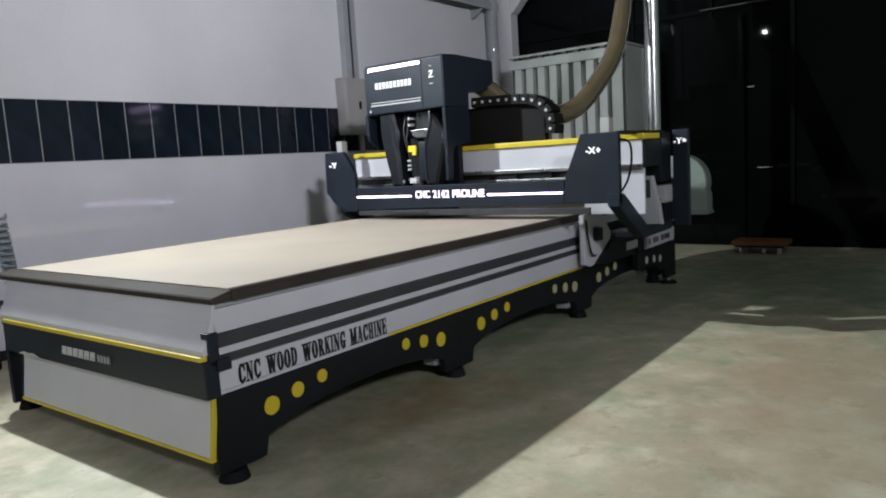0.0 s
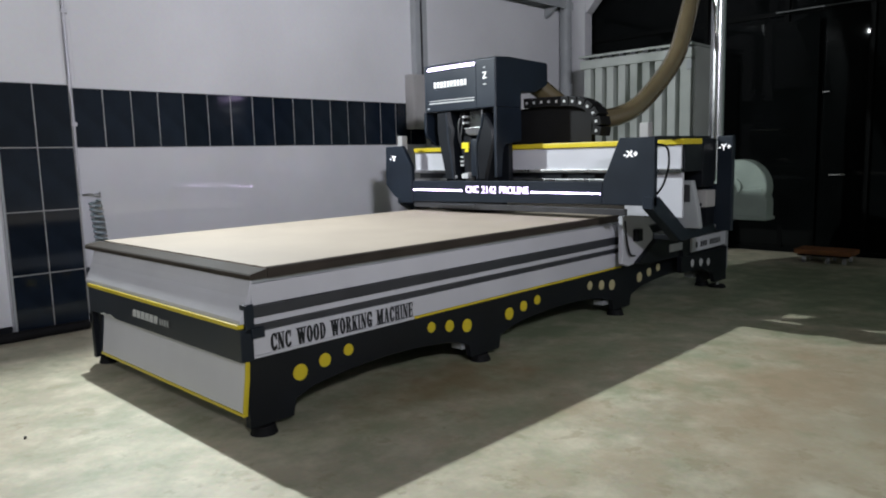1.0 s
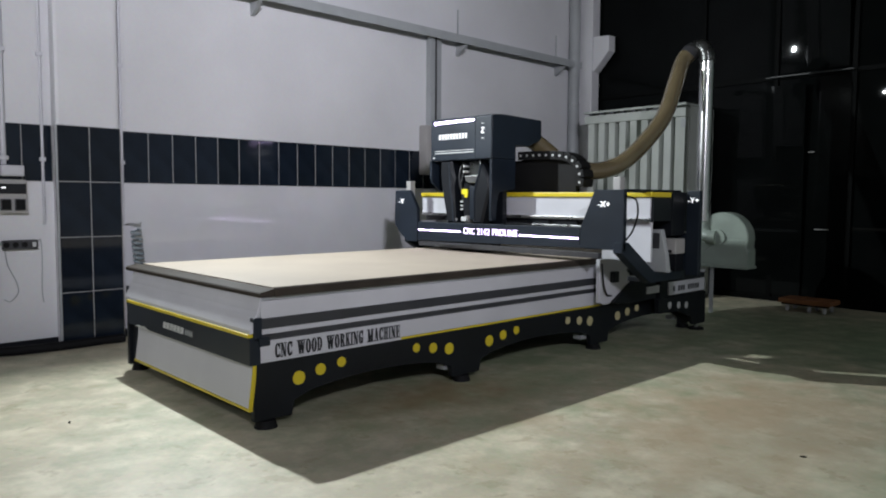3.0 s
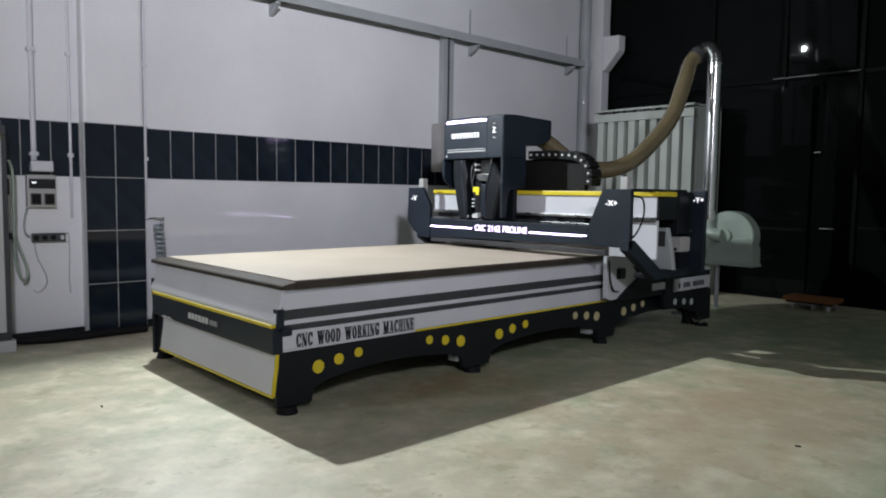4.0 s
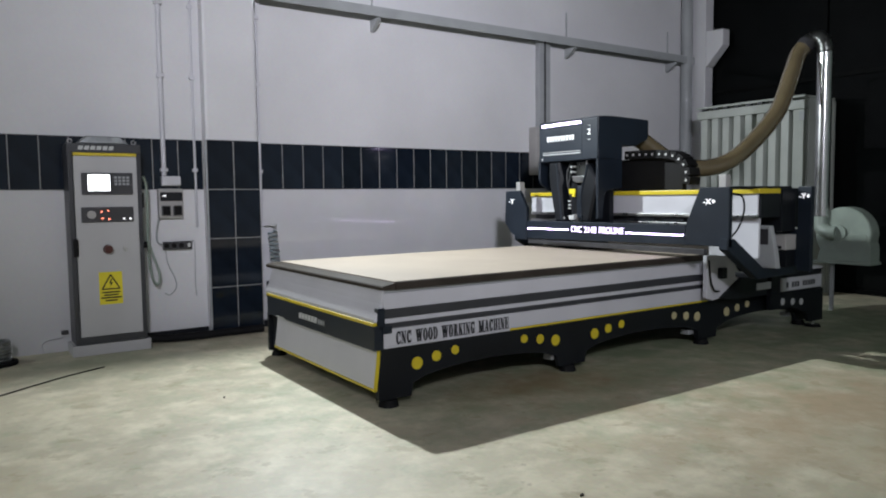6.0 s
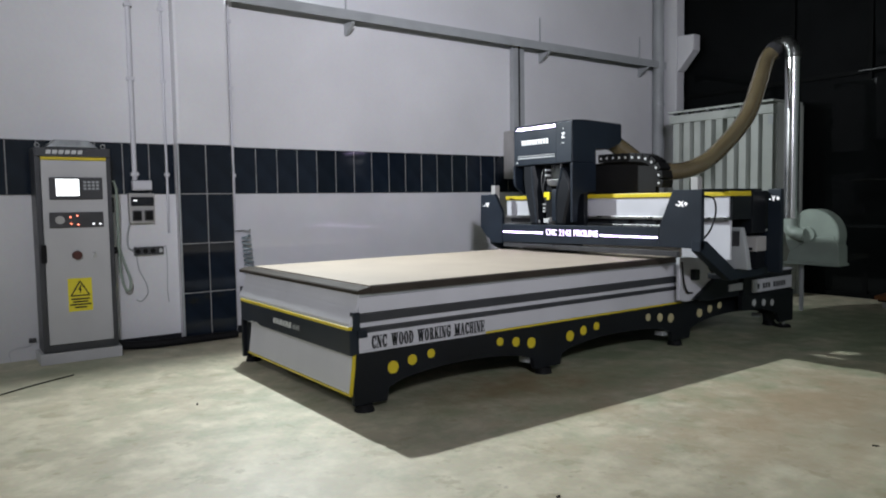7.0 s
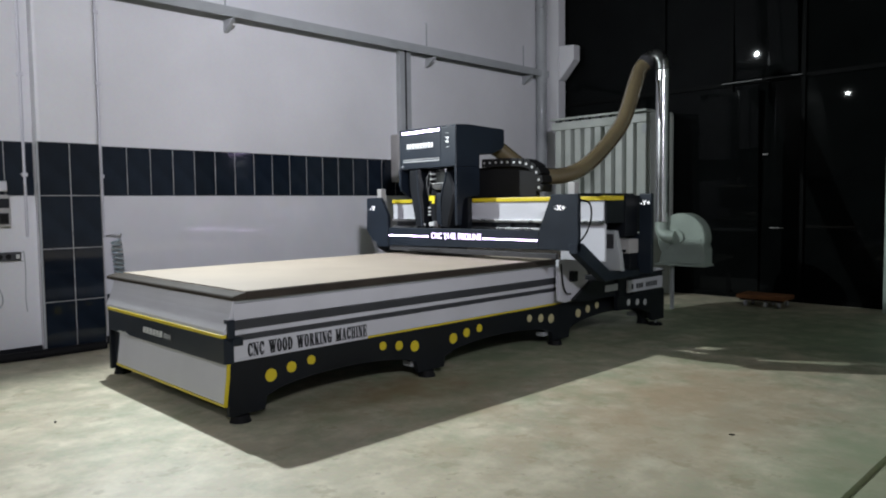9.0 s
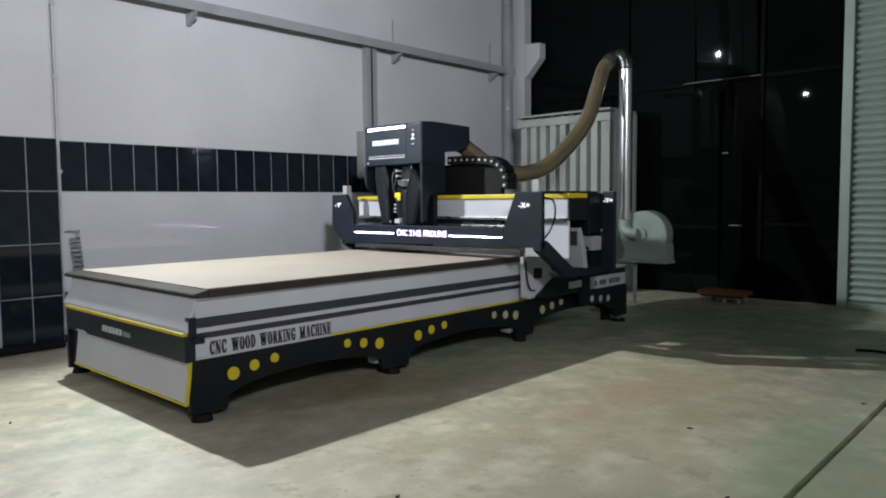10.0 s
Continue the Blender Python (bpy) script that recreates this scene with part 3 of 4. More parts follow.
    prism(cover, [(y0 + 0.09, 1.9155), (y1 - 0.09, 1.9155), (y1 - 0.17, 1.985), (y0 + 0.17, 1.985)], "x", x0 - 0.30, x0 - 0.07, 0.008)
    part("fan_hood", cover, GALV, c, "bare metal fan hood")
    for y in (y0 + 0.035, y1 - 0.05):
        part("lifting_eye", tube(bmesh.new(), [Vector((x0 - 0.08, y + 0.018 * math.cos(a), 1.935 + 0.018 * math.sin(a))) for a in (i * math.pi / 8 for i in range(17))], 0.005, 6), STEEL, c)
    part("side_latch", box(bmesh.new(), (x0 - 0.10, y1 + 0.001, 1.33), (x0 - 0.06, y1 + 0.02, 1.47), 0.004), RUBBER, c)
    part("side_gland", cyl(bmesh.new(), (x0 - 0.08, y1, 0.98), (x0 - 0.08, y1 + 0.03, 0.98), 0.03, 14), RUBBER, c)


control_cabinet()


# ---- the router's bed ----
bed = thing("cnc_router_bed", "long white and black router bed with an MDF top", "CNC machine", (-1.0, 2.6, 0))
BL, BR, BF, BB = -2.15, 0.0, 0.04, 4.5         # bed top
SL, SR = -2.04, 0.0                            # body
part("spoilboard", box(bmesh.new(), (BL + 0.10, BF + 0.099, 0.79), (BR - 0.022, BB, 0.838), 0.003), MDF, bed, "pale raw MDF spoilboard")
part("front_edge", prism(bmesh.new(), [(BF, 0.785), (BF, 0.806), (BF + 0.007, 0.813), (BF + 0.098, 0.830), (BF + 0.098, 0.785)], "x", BL, BR, 0.002), BROWN, bed, "dark brown edge rail")
part("side_edge", prism(bmesh.new(), [(BR - 0.021, 0.783), (BR - 0.021, 0.836), (BR - 0.006, 0.834), (BR + 0.003, 0.822), (BR + 0.003, 0.783)], "y", BF + 0.10, BB, 0.002), BROWN, bed, "dark brown edge rail")
part("side_edge", prism(bmesh.new(), [(BL, 0.783), (BL, 0.808), (BL + 0.008, 0.815), (BL + 0.098, 0.832), (BL + 0.098, 0.783)], "y", BF + 0.10, BB, 0.002), BROWN, bed, "dark brown edge rail")
part("deck", box(bmesh.new(), (BL + 0.14, BF + 0.06, 0.70), (BR - 0.05, BB, 0.782)), WHITE, bed)
# front: sloping upper panel, proud dark band, lower panel
part("upper_front_panel", prism(bmesh.new(), [(0.06, 0.784), (0.048, 0.784), (0.038, 0.74), (0.026, 0.70), (0.016, 0.68), (-0.020, 0.595), (-0.022, 0.575), (0.03, 0.575)], "x", SL + 0.03, SR - 0.008, 0.003), WHITE, bed)
part("upper_yellow_trim", box(bmesh.new(), (SL + 0.09, -0.034, 0.553), (SR - 0.012, 0.0, 0.574), 0.004), YELLOW, bed, "yellow trim strip")
part("front_band", box(bmesh.new(), (SL + 0.09, -0.03, 0.39), (SR + 0.004, 0.04, 0.552), 0.005), NAVY, bed, "dark slate front band")
part("lower_front_panel", prism(bmesh.new(), [(0.0, 0.388), (-0.008, 0.30), (-0.022, 0.2), (-0.03, 0.135), (-0.018, 0.135), (-0.01, 0.2), (0.004, 0.30), (0.012, 0.388)], "x", SL + 0.25, SR - 0.02), WHITE, bed)
part("lower_yellow_trim", box(bmesh.new(), (SL + 0.24, -0.036, 0.118), (SR - 0.004, -0.01, 0.134), 0.003), YELLOW, bed, "yellow trim strip")
for x in (SL + 0.236, SR - 0.016):
    part("corner_edge", prism(bmesh.new(), [(-0.006, 0.388), (-0.014, 0.30), (-0.028, 0.2), (-0.036, 0.136), (-0.012, 0.136), (-0.004, 0.2), (0.01, 0.30), (0.016, 0.388)], "x", x + 0.004, x + 0.013), YELLOW if x > -1 else NAVY, bed)
for k in range(6):
    x = -1.245 + 0.058 * k
    part("name_block", prism(bmesh.new(), [(x, 0.449), (x + 0.017, 0.449), (x + 0.022, 0.468), (x + 0.030, 0.468), (x + 0.026, 0.449), (x + 0.044, 0.449), (x + 0.055, 0.494), (x + 0.011, 0.494)], "y", -0.033, -0.0305), BARGREY, bed, "pale plain block of a painted-over name")
part("logo_badge", box(bmesh.new(), (-0.882, -0.033, 0.447), (-0.75, -0.0305, 0.492)), DARKGREY, bed, "dull grey badge")
for k in range(4):
    part("badge_bar", box(bmesh.new(), (-0.872 + 0.03 * k, -0.035, 0.453), (-0.856 + 0.03 * k, -0.0332, 0.486)), TRAYGREY, bed)
part("torn_edge", prism(bmesh.new(), [(-1.78, 0.392), (-1.70, 0.41), (-1.66, 0.402), (-1.60, 0.412), (-1.52, 0.392)], "y", -0.033, -0.0305), BARGREY, bed, "scuffed paint patch")


def side_panels(sx, out):
    """One flank, with its outer face at sx; out is +1 or -1."""
    def slab(name, y0, y1, z0, z1, x_out, thick, mat, label="", bevel=0.003):
        a, b = sx + out * x_out, sx + out * (x_out - thick)
        return part(name, box(bmesh.new(), (min(a, b), y0, z0), (max(a, b), y1, z1), bevel), mat, bed, label)
    slab("upper_side_panel", 0.05, 3.52, 0.657, 0.762, -0.012, 0.02, WHITE)
    # grey strip painted for the shadow line below the edge rail
    slab("shade_strip", 0.05, 3.52, 0.764, 0.782, -0.018, 0.02, TRAYGREY)
    slab("side_rail", 0.02, 3.46, 0.596, 0.655, -0.004, 0.05, CHARCOAL, "charcoal rail")
    slab("rail_strip", 0.05, 3.46, 0.563, 0.5945, -0.010, 0.04, WHITE)
    slab("side_stripe", 0.05, 3.46, 0.527, 0.5615, -0.006, 0.04, CHARCOAL, "charcoal stripe")
    slab("lettered_panel", 0.02, 3.50, 0.412, 0.5255, 0.0, 0.03, WHITE)
    slab("yellow_line", 1.12, 3.50, 0.396, 0.4105, 0.001, 0.03, YELLOW, "yellow trim line")
    slab("white_line", 0.02, 1.118, 0.396, 0.4105, 0.0, 0.03, WHITE)
    slab("corner_post", 0.0, 0.05, 0.527, 0.668, 0.004, 0.05, NAVY)
    slab("corner_hook", 0.03, 0.10, 0.498, 0.55, 0.012, 0.03, NAVY)
    slab("end_post", 3.462, 3.50, 0.42, 0.72, 0.004, 0.04, CHARCOAL)
    # arched skirt with legs
    legs = ((0.0, 0.25), (1.62, 1.90), (3.38, 3.64), (5.02, 5.28))
    pts = [(0.0, 0.395)]
    for i, (a, b) in enumerate(legs):
        pts += [(a, 0.05), (b, 0.05)]
        if i + 1 < len(legs):
            c = legs[i + 1][0]
            for k in range(0, 13):
                t = k / 12
                lift = math.sin(math.pi * t) ** 0.55
                pts.append((b + 0.02 + (c - b - 0.04) * t, 0.135 + 0.085 * lift))
    pts.append((5.28, 0.395))
    a, b = sx - out * 0.004, sx - out * 0.044
    part("skirt", prism(bmesh.new(), pts, "x", min(a, b), max(a, b)), BLACK, bed, "black arched skirt with legs")
    for row, zs in (((0.30, 0.458, 0.617), (0.268, 0.296, 0.318)), ((1.258, 1.418, 1.58), (0.318, 0.296, 0.268)), ((2.012, 2.172, 2.332), (0.268, 0.294, 0.312)), ((3.02, 3.19, 3.35), (0.312, 0.292, 0.270)), ((3.80, 3.97, 4.136), (0.270, 0.292, 0.312)), ((4.60, 4.76, 4.92), (0.312, 0.296, 0.272))):
        for y, z in zip(row, zs):
            rad = 0.043 - 0.22 * (z - 0.268)
            part("yellow_disc", cyl(bmesh.new(), (sx - out * 0.01, y, z), (sx + out * 0.001, y, z), rad, 24), YELLOW if y < 2.9 else PALEYELLOW, bed)
    for y in (0.09, 1.74, 3.46, 5.12):
        f = part("foot", cyl(bmesh.new(), (sx - out * 0.035, y, 0.0), (sx - out * 0.035, y, 0.045), 0.07, 24, 0.056), RUBBER, bed, "black levelling foot", smooth=True)
        part("foot_stem", cyl(bmesh.new(), (sx - out * 0.075, y, 0.0425), (sx - out * 0.075, y, 0.12), 0.016, 12), DARKGREY, f, smooth=True)
        part("foot_nut", cyl(bmesh.new(), (sx - out * 0.075, y, 0.0455), (sx - out * 0.075, y, 0.062), 0.026, 6), DARKGREY, f)
        if y > 1:
            part("levelling_plate", box(bmesh.new(), (min(sx - out * 0.06, sx - out * 0.15), y - 0.155, 0.095), (max(sx - out * 0.06, sx - out * 0.15), y - 0.062, 0.138), 0.004), TRAYGREY, bed, "pale levelling plate")
        part("leg_box", box(bmesh.new(), (min(sx - out * 0.05, sx - out * 0.13), y - 0.06, 0.10), (max(sx - out * 0.05, sx - out * 0.13), y + 0.08, 0.40), 0.004), BLACK, bed)


side_panels(SR, 1)
side_panels(SL, -1)
for y in (0.12, 1.74, 3.46, 5.12):
    part("cross_member", box(bmesh.new(), (SL + 0.14, y - 0.05, 0.24), (SR - 0.14, y + 0.05, 0.40), 0.004), BLACK, bed)
part("underframe", box(bmesh.new(), (SL + 0.05, 0.06, 0.41), (SR - 0.05, 5.25, 0.69)), BLACK, bed)


def slab_letter(bm, c, y0, z0, w, h, x):
    """A heavy condensed capital with thin serifs, drawn with strokes in a unit box."""
    layer = [0]

    def poly(pts):
        layer[0] += 1
        prism(bm, [(y0 + a * w, z0 + b * h) for a, b in pts], "x", x, x + 0.0015 + 0.0001 * layer[0])

    def bar(a, b, c2, d):
        a, c2, b, d = a - 0.03, c2 + 0.03, max(0, b - 0.015), min(1, d + 0.015)
        poly([(a, b), (c2, b), (c2, d), (a, d)])

    def slant(a, za, b, zb, wide):
        wide += 0.07
        poly([(a - wide / 2, za), (a + wide / 2, za), (b + wide / 2, zb), (b - wide / 2, zb)])

    def feet(*spots):
        for a, top in spots:
            bar(a - 0.2, 0.94 if top else 0.0, a + 0.2, 1.0 if top else 0.06)

    def ring(cx, cz, ro, rz, ri, riz, a0, a1, n=14):
        ro, ri, riz = ro + 0.02, ri - 0.05, riz - 0.03
        for k in range(n):
            t0, t1 = (radians(a0 + (a1 - a0) * q / n) for q in (k, k + 1))
            poly([(cx + ro * math.cos(t0), cz + rz * math.sin(t0)), (cx + ro * math.cos(t1), cz + rz * math.sin(t1)), (cx + ri * math.cos(t1), cz + riz * math.sin(t1)), (cx + ri * math.cos(t0), cz + riz * math.sin(t0))])

    if c == "O":
        ring(0.5, 0.5, 0.48, 0.52, 0.17, 0.44, 0, 360, 20)
    elif c in "CG":
        ring(0.5, 0.5, 0.46, 0.52, 0.15, 0.44, 40, 320, 16)
        bar(0.80, 0.62, 0.92, 0.98)
        if c == "C":
            bar(0.80, 0.10, 0.90, 0.30)
        else:
            bar(0.62, 0.06, 0.90, 0.42)
            bar(0.50, 0.40, 1.0, 0.46)
    elif c == "D":
        bar(0.12, 0, 0.40, 1)
        bar(0.0, 0, 0.5, 0.06)
        bar(0.0, 0.94, 0.5, 1.0)
        ring(0.46, 0.5, 0.50, 0.5, 0.22, 0.43, -90, 90, 12)
    elif c == "N":
        bar(0.12, 0, 0.20, 1)
        bar(0.80, 0, 0.88, 1)
        slant(0.20, 1, 0.76, 0, 0.30)
        feet((0.16, 0), (0.14, 1), (0.84, 1))
    elif c == "W":
        slant(0.14, 1, 0.34, 0, 0.20)
        slant(0.34, 0, 0.50, 1, 0.07)
        slant(0.50, 1, 0.70, 0, 0.20)
        slant(0.70, 0, 0.90, 1, 0.07)
        feet((0.14, 1), (0.50, 1), (0.88, 1))
    elif c == "M":
        bar(0.10, 0, 0.16, 1)
        bar(0.68, 0, 0.90, 1)
        slant(0.18, 1, 0.46, 0, 0.22)
        slant(0.46, 0, 0.70, 1, 0.07)
        feet((0.14, 0), (0.14, 1), (0.80, 0), (0.84, 1))
    elif c == "A":
        slant(0.16, 0, 0.48, 1, 0.08)
        slant(0.52, 1, 0.80, 0, 0.28)
        bar(0.26, 0.28, 0.68, 0.34)
        feet((0.18, 0), (0.80, 0))
    elif c == "K":
        bar(0.14, 0, 0.42, 1)
        slant(0.46, 0.42, 0.84, 1, 0.08)
        slant(0.54, 0.58, 0.82, 0, 0.28)
        feet((0.28, 0), (0.28, 1), (0.82, 0), (0.82, 1))
    elif c == "R":
        bar(0.14, 0, 0.42, 1)
        ring(0.46, 0.74, 0.42, 0.26, 0.16, 0.20, -90, 90, 10)
        bar(0.3, 0.94, 0.47, 1.0)
        slant(0.60, 0.5, 0.84, 0, 0.26)
        feet((0.26, 0), (0.22, 1), (0.84, 0))
    elif c == "I":
        bar(0.24, 0, 0.76, 1)
        bar(0.0, 0, 1.0, 0.06)
        bar(0.0, 0.94, 1.0, 1.0)
    elif c == "H":
        bar(0.12, 0, 0.38, 1)
        bar(0.62, 0, 0.88, 1)
        bar(0.38, 0.46, 0.62, 0.53)
        feet((0.25, 0), (0.25, 1), (0.75, 0), (0.75, 1))
    elif c == "E":
        bar(0.12, 0, 0.42, 1)
        for z in (0.0, 0.47, 0.94):
            bar(0.0 if z != 0.47 else 0.2, z, 0.88, z + 0.06)
        bar(0.80, 0.0, 0.90, 0.30)
        bar(0.80, 0.72, 0.90, 1.0)
        bar(0.62, 0.36, 0.70, 0.64)


words, narrow = bmesh.new(), {"I": 0.55, "W": 1.4, "M": 1.3}
line = "CNC WOOD WORKING MACHINE"
unit = 0.975 / sum(0.75 if c == " " else narrow.get(c, 1.0) for c in line)
y = 0.132
for c in line:
    wide = unit * (0.75 if c == " " else narrow.get(c, 1.0))
    if c != " ":
        slab_letter(words, c, y + 0.002, 0.416, wide - 0.004, 0.087, SR + 0.0006)
    y += wide
part("side_lettering", words, BLACK, bed, "black condensed slab-serif lettering")
# rear flank that stands a little proud
part("rear_side_panel", box(bmesh.new(), (-0.02, 4.49, 0.418), (0.15, 5.23, 0.548), 0.004), WHITE, bed)
part("rear_fill", box(bmesh.new(), (-0.02, 4.36, 0.396), (0.13, 5.26, 0.60), 0.003), BLACK, bed)
part("rear_short_panel", box(bmesh.new(), (0.10, 4.06, 0.467), (0.15, 4.296, 0.535), 0.003), WHITE, bed)
part("rear_stripe", box(bmesh.new(), (-0.02, 4.36, 0.601), (0.148, 5.28, 0.609), 0.002), CHARCOAL, bed)
part("rear_top_strip", box(bmesh.new(), (-0.02, 4.08, 0.611), (0.15, 5.24, 0.632), 0.003), WHITE, bed)
part("rear_end_post", box(bmesh.new(), (-0.02, 4.30, 0.395), (0.154, 4.358, 0.65), 0.003), BLACK, bed)
for k in range(11):
    y = 4.56 + 0.05 * k
    if k not in (1, 5):
        part("rear_lettering_bar", box(bmesh.new(), (0.151, y, 0.452), (0.1525, y + 0.036, 0.505)), CHARCOAL, bed, "dark bar of unreadable lettering")
part("rear_skirt", prism(bmesh.new(), [(4.3, 0.395), (4.3, 0.25), (4.7, 0.24), (4.96, 0.16), (5.02, 0.06), (5.28, 0.06), (5.28, 0.395)], "x", 0.1, 0.14), BLACK, bed)
part("rear_foot", cyl(bmesh.new(), (0.12, 5.12, 0.0), (0.12, 5.12, 0.024), 0.085, 22, 0.07), RUBBER, bed, "black levelling foot", smooth=True)
part("rear_foot_stem", cyl(bmesh.new(), (0.12, 5.12, 0.0245), (0.12, 5.12, 0.1), 0.018, 12), STEEL, bed, smooth=True)
for y, z in ((4.52, 0.315), (4.70, 0.30), (4.86, 0.285)):
    part("pale_disc", cyl(bmesh.new(), (0.13, y, z), (0.1415, y, z), 0.036, 20), BARGREY, bed)


# ---- gantry ----
gan = thing("gantry", "dark slate router gantry with white beam and lit lettering", "machine gantry", (-0.9, 3.4, 0.84))
FY = 3.0
part("right_plate", prism(bmesh.new(), [(0.115, 0.955), (0.545, 0.955), (0.545, 1.452), (0.265, 1.452), (0.255, 1.44), (0.125, 1.135)], "y", FY, FY + 0.05, 0.005), NAVY, gan)
part("left_plate", prism(bmesh.new(), [(-2.36, 1.09), (-2.345, 1.455), (-2.12, 1.46), (-2.085, 1.42), (-1.985, 1.26), (-1.985, 0.91), (-2.12, 0.91), (-2.26, 0.985)], "y", FY, FY + 0.05, 0.005), NAVY, gan)
part("front_bar", prism(bmesh.new(), [(-1.984, 0.925), (0.114, 0.955), (0.114, 1.13), (-1.984, 1.125)], "y", FY + 0.008, FY + 0.045, 0.004), NAVY, gan)
part("led_strip", box(bmesh.new(), (-1.965, FY + 0.003, 1.036), (-1.335, FY + 0.0075, 1.046)), LED, gan, "lit white strip")
part("led_strip", box(bmesh.new(), (-0.555, FY + 0.003, 1.032), (0.10, FY + 0.0075, 1.042)), LED, gan, "lit white strip")
for word, x, wide in (("CNC", -1.285, 0.150), ("2142", -1.100, 0.165), ("PROLINE", -0.895, 0.310)):
    lettering("lit_lettering", word, LEDTEXT, gan, facing_south(x, FY + 0.0075, 1.022), 0.060, wide, 0.003, "glowing violet-white lettering", 0.0)
lettering("axis_letter", "-X+", LEDSOFT, gan, facing_south(0.30, FY - 0.0005, 1.31), 0.046, 0.115, 0.002, "lit axis mark")
lettering("axis_letter", "-Y", LEDSOFT, gan, facing_south(-2.29, FY - 0.0005, 1.315), 0.05, 0.10, 0.002, "lit axis mark")
beam = part("beam", box(bmesh.new(), (-2.3, 3.36, 1.20), (0.575, 3.64, 1.392), 0.006), WHITE, gan, "white gantry beam")
part("beam_cap", box(bmesh.new(), (-2.3, 3.34, 1.394), (0.60, 3.66, 1.436), 0.006), YELLOW, gan, "yellow beam top")
part("guide_rail", box(bmesh.new(), (-2.28, 3.325, 1.185), (0.585, 3.358, 1.215), 0.004), STEEL, gan, "steel guide rail")
part("lower_rail", box(bmesh.new(), (-2.28, 3.33, 1.10), (0.20, 3.36, 1.135), 0.004), STEEL, gan, "steel guide rail")
part("beam_back", box(bmesh.new(), (-2.28, 3.40, 1.0), (0.20, 3.60, 1.199), 0.004), CHARCOAL, gan)
for i, x in enumerate((-1.9, -0.75, -0.42, -0.08)):
    part("rail_cover", box(bmesh.new(), (x, 3.345, 1.137), (x + 0.26, 3.36, 1.183), 0.003), BLACK, gan)
part("brush", box(bmesh.new(), (-1.98, 3.02, 0.875), (0.30, 3.06, 0.924), 0.003), DARKGREY, gan, "dark brush strip")
for x in (-2.30, 0.36):
    p = part("sensor_post", box(bmesh.new(), (x, 3.12, 1.30), (x + 0.07, 3.19, 1.56), 0.006), BOXGREY, gan)
part("top_bar", box(bmesh.new(), (0.50, 3.051, 1.43), (0.545, 3.93, 1.458), 0.004), BLACK, gan)
part("end_sheet", box(bmesh.new(), (0.10, 3.366, 0.845), (0.585, 3.39, 1.184), 0.004), WHITE, gan, "white carriage sheet")
part("end_cap", box(bmesh.new(), (0.577, 3.37, 1.19), (0.60, 3.66, 1.392), 0.004), BLACK, gan)
part("rear_tower", box(bmesh.new(), (0.60, 3.93, 0.70), (0.725, 3.98, 1.455), 0.008), NAVY, gan)
part("rear_housing", box(bmesh.new(), (0.22, 3.94, 1.08), (0.48, 4.2, 1.44), 0.01), BLACK, gan)
lettering("axis_letter", "-Y+", LEDSOFT, gan, facing_south(0.612, 3.9295, 1.345), 0.046, 0.10, 0.002, "lit axis mark")
mot = part("motor", prism(bmesh.new(), [(0.335, 0.747), (0.635, 0.747), (0.615, 0.90), (0.565, 1.115), (0.42, 1.115)], "y", 3.56, 3.62, 0.006), TRAYGREY, gan, "grey tapered motor bracket")
part("motor_plate", box(bmesh.new(), (0.445, 3.554, 0.95), (0.555, 3.559, 1.085), 0.002), DARKGREY, mot)
part("drive_housing", box(bmesh.new(), (0.40, 3.70, 1.06), (0.59, 3.925, 1.44), 0.01), BLACK, gan, "black drive housing")
gbx = part("gearbox", box(bmesh.new(), (0.45, 3.76, 0.895), (0.598, 3.925, 1.03), 0.01), BOXGREY, gan)
part("gearbox_slot", box(bmesh.new(), (0.47, 3.754, 0.905), (0.56, 3.759, 0.93), 0.002), BLACK, gbx)
part("arm", prism(bmesh.new(), [(2.985, 1.02), (3.09, 1.02), (3.52, 0.745), (4.05, 0.745), (4.05, 0.665), (3.44, 0.655), (2.985, 0.935)], "x", 0.46, 0.545, 0.006), NAVY, gan, "angled carriage arm")
part("tower_web", box(bmesh.new(), (0.38, 3.932, 0.747), (0.599, 3.972, 1.075), 0.004), NAVY, gan)
part("gearbox_foot", box(bmesh.new(), (0.47, 3.78, 0.746), (0.59, 3.92, 0.894), 0.006), BLACK, gan)
part("arm_tie", box(bmesh.new(), (0.30, 3.47, 0.655), (0.459, 3.56, 0.70), 0.006), BLACK, gan)
part("carriage_plate", prism(bmesh.new(), [(3.34, 0.838), (3.66, 0.838), (3.84, 0.66), (3.84, 0.60), (3.66, 0.45), (3.44, 0.42), (3.34, 0.45)], "x", 0.06, 0.10, 0.004), WHITE, gan, "white carriage plate")
part("rack_motor", box(bmesh.new(), (0.101, 3.50, 0.62), (0.15, 3.58, 0.72), 0.006), BLACK, gan)
part("black_cover", prism(bmesh.new(), [(3.52, 0.44), (3.66, 0.41), (4.25, 0.41), (4.25, 0.62), (3.86, 0.62)], "x", 0.02, 0.14, 0.004), BLACK, gan)
part("left_arm", prism(bmesh.new(), [(3.05, 0.90), (3.05, 1.0), (3.5, 0.8), (3.5, 0.66)], "x", -2.25, -2.17, 0.004), NAVY, gan)
part("cable", tube(bmesh.new(), smooth_path([(0.552, 3.02, 1.40), (0.57, 3.14, 1.37), (0.57, 3.17, 1.25), (0.57, 3.10, 1.12), (0.552, 3.03, 1.04)]), 0.008, 8), RUBBER, gan, "thin black cable", smooth=True)
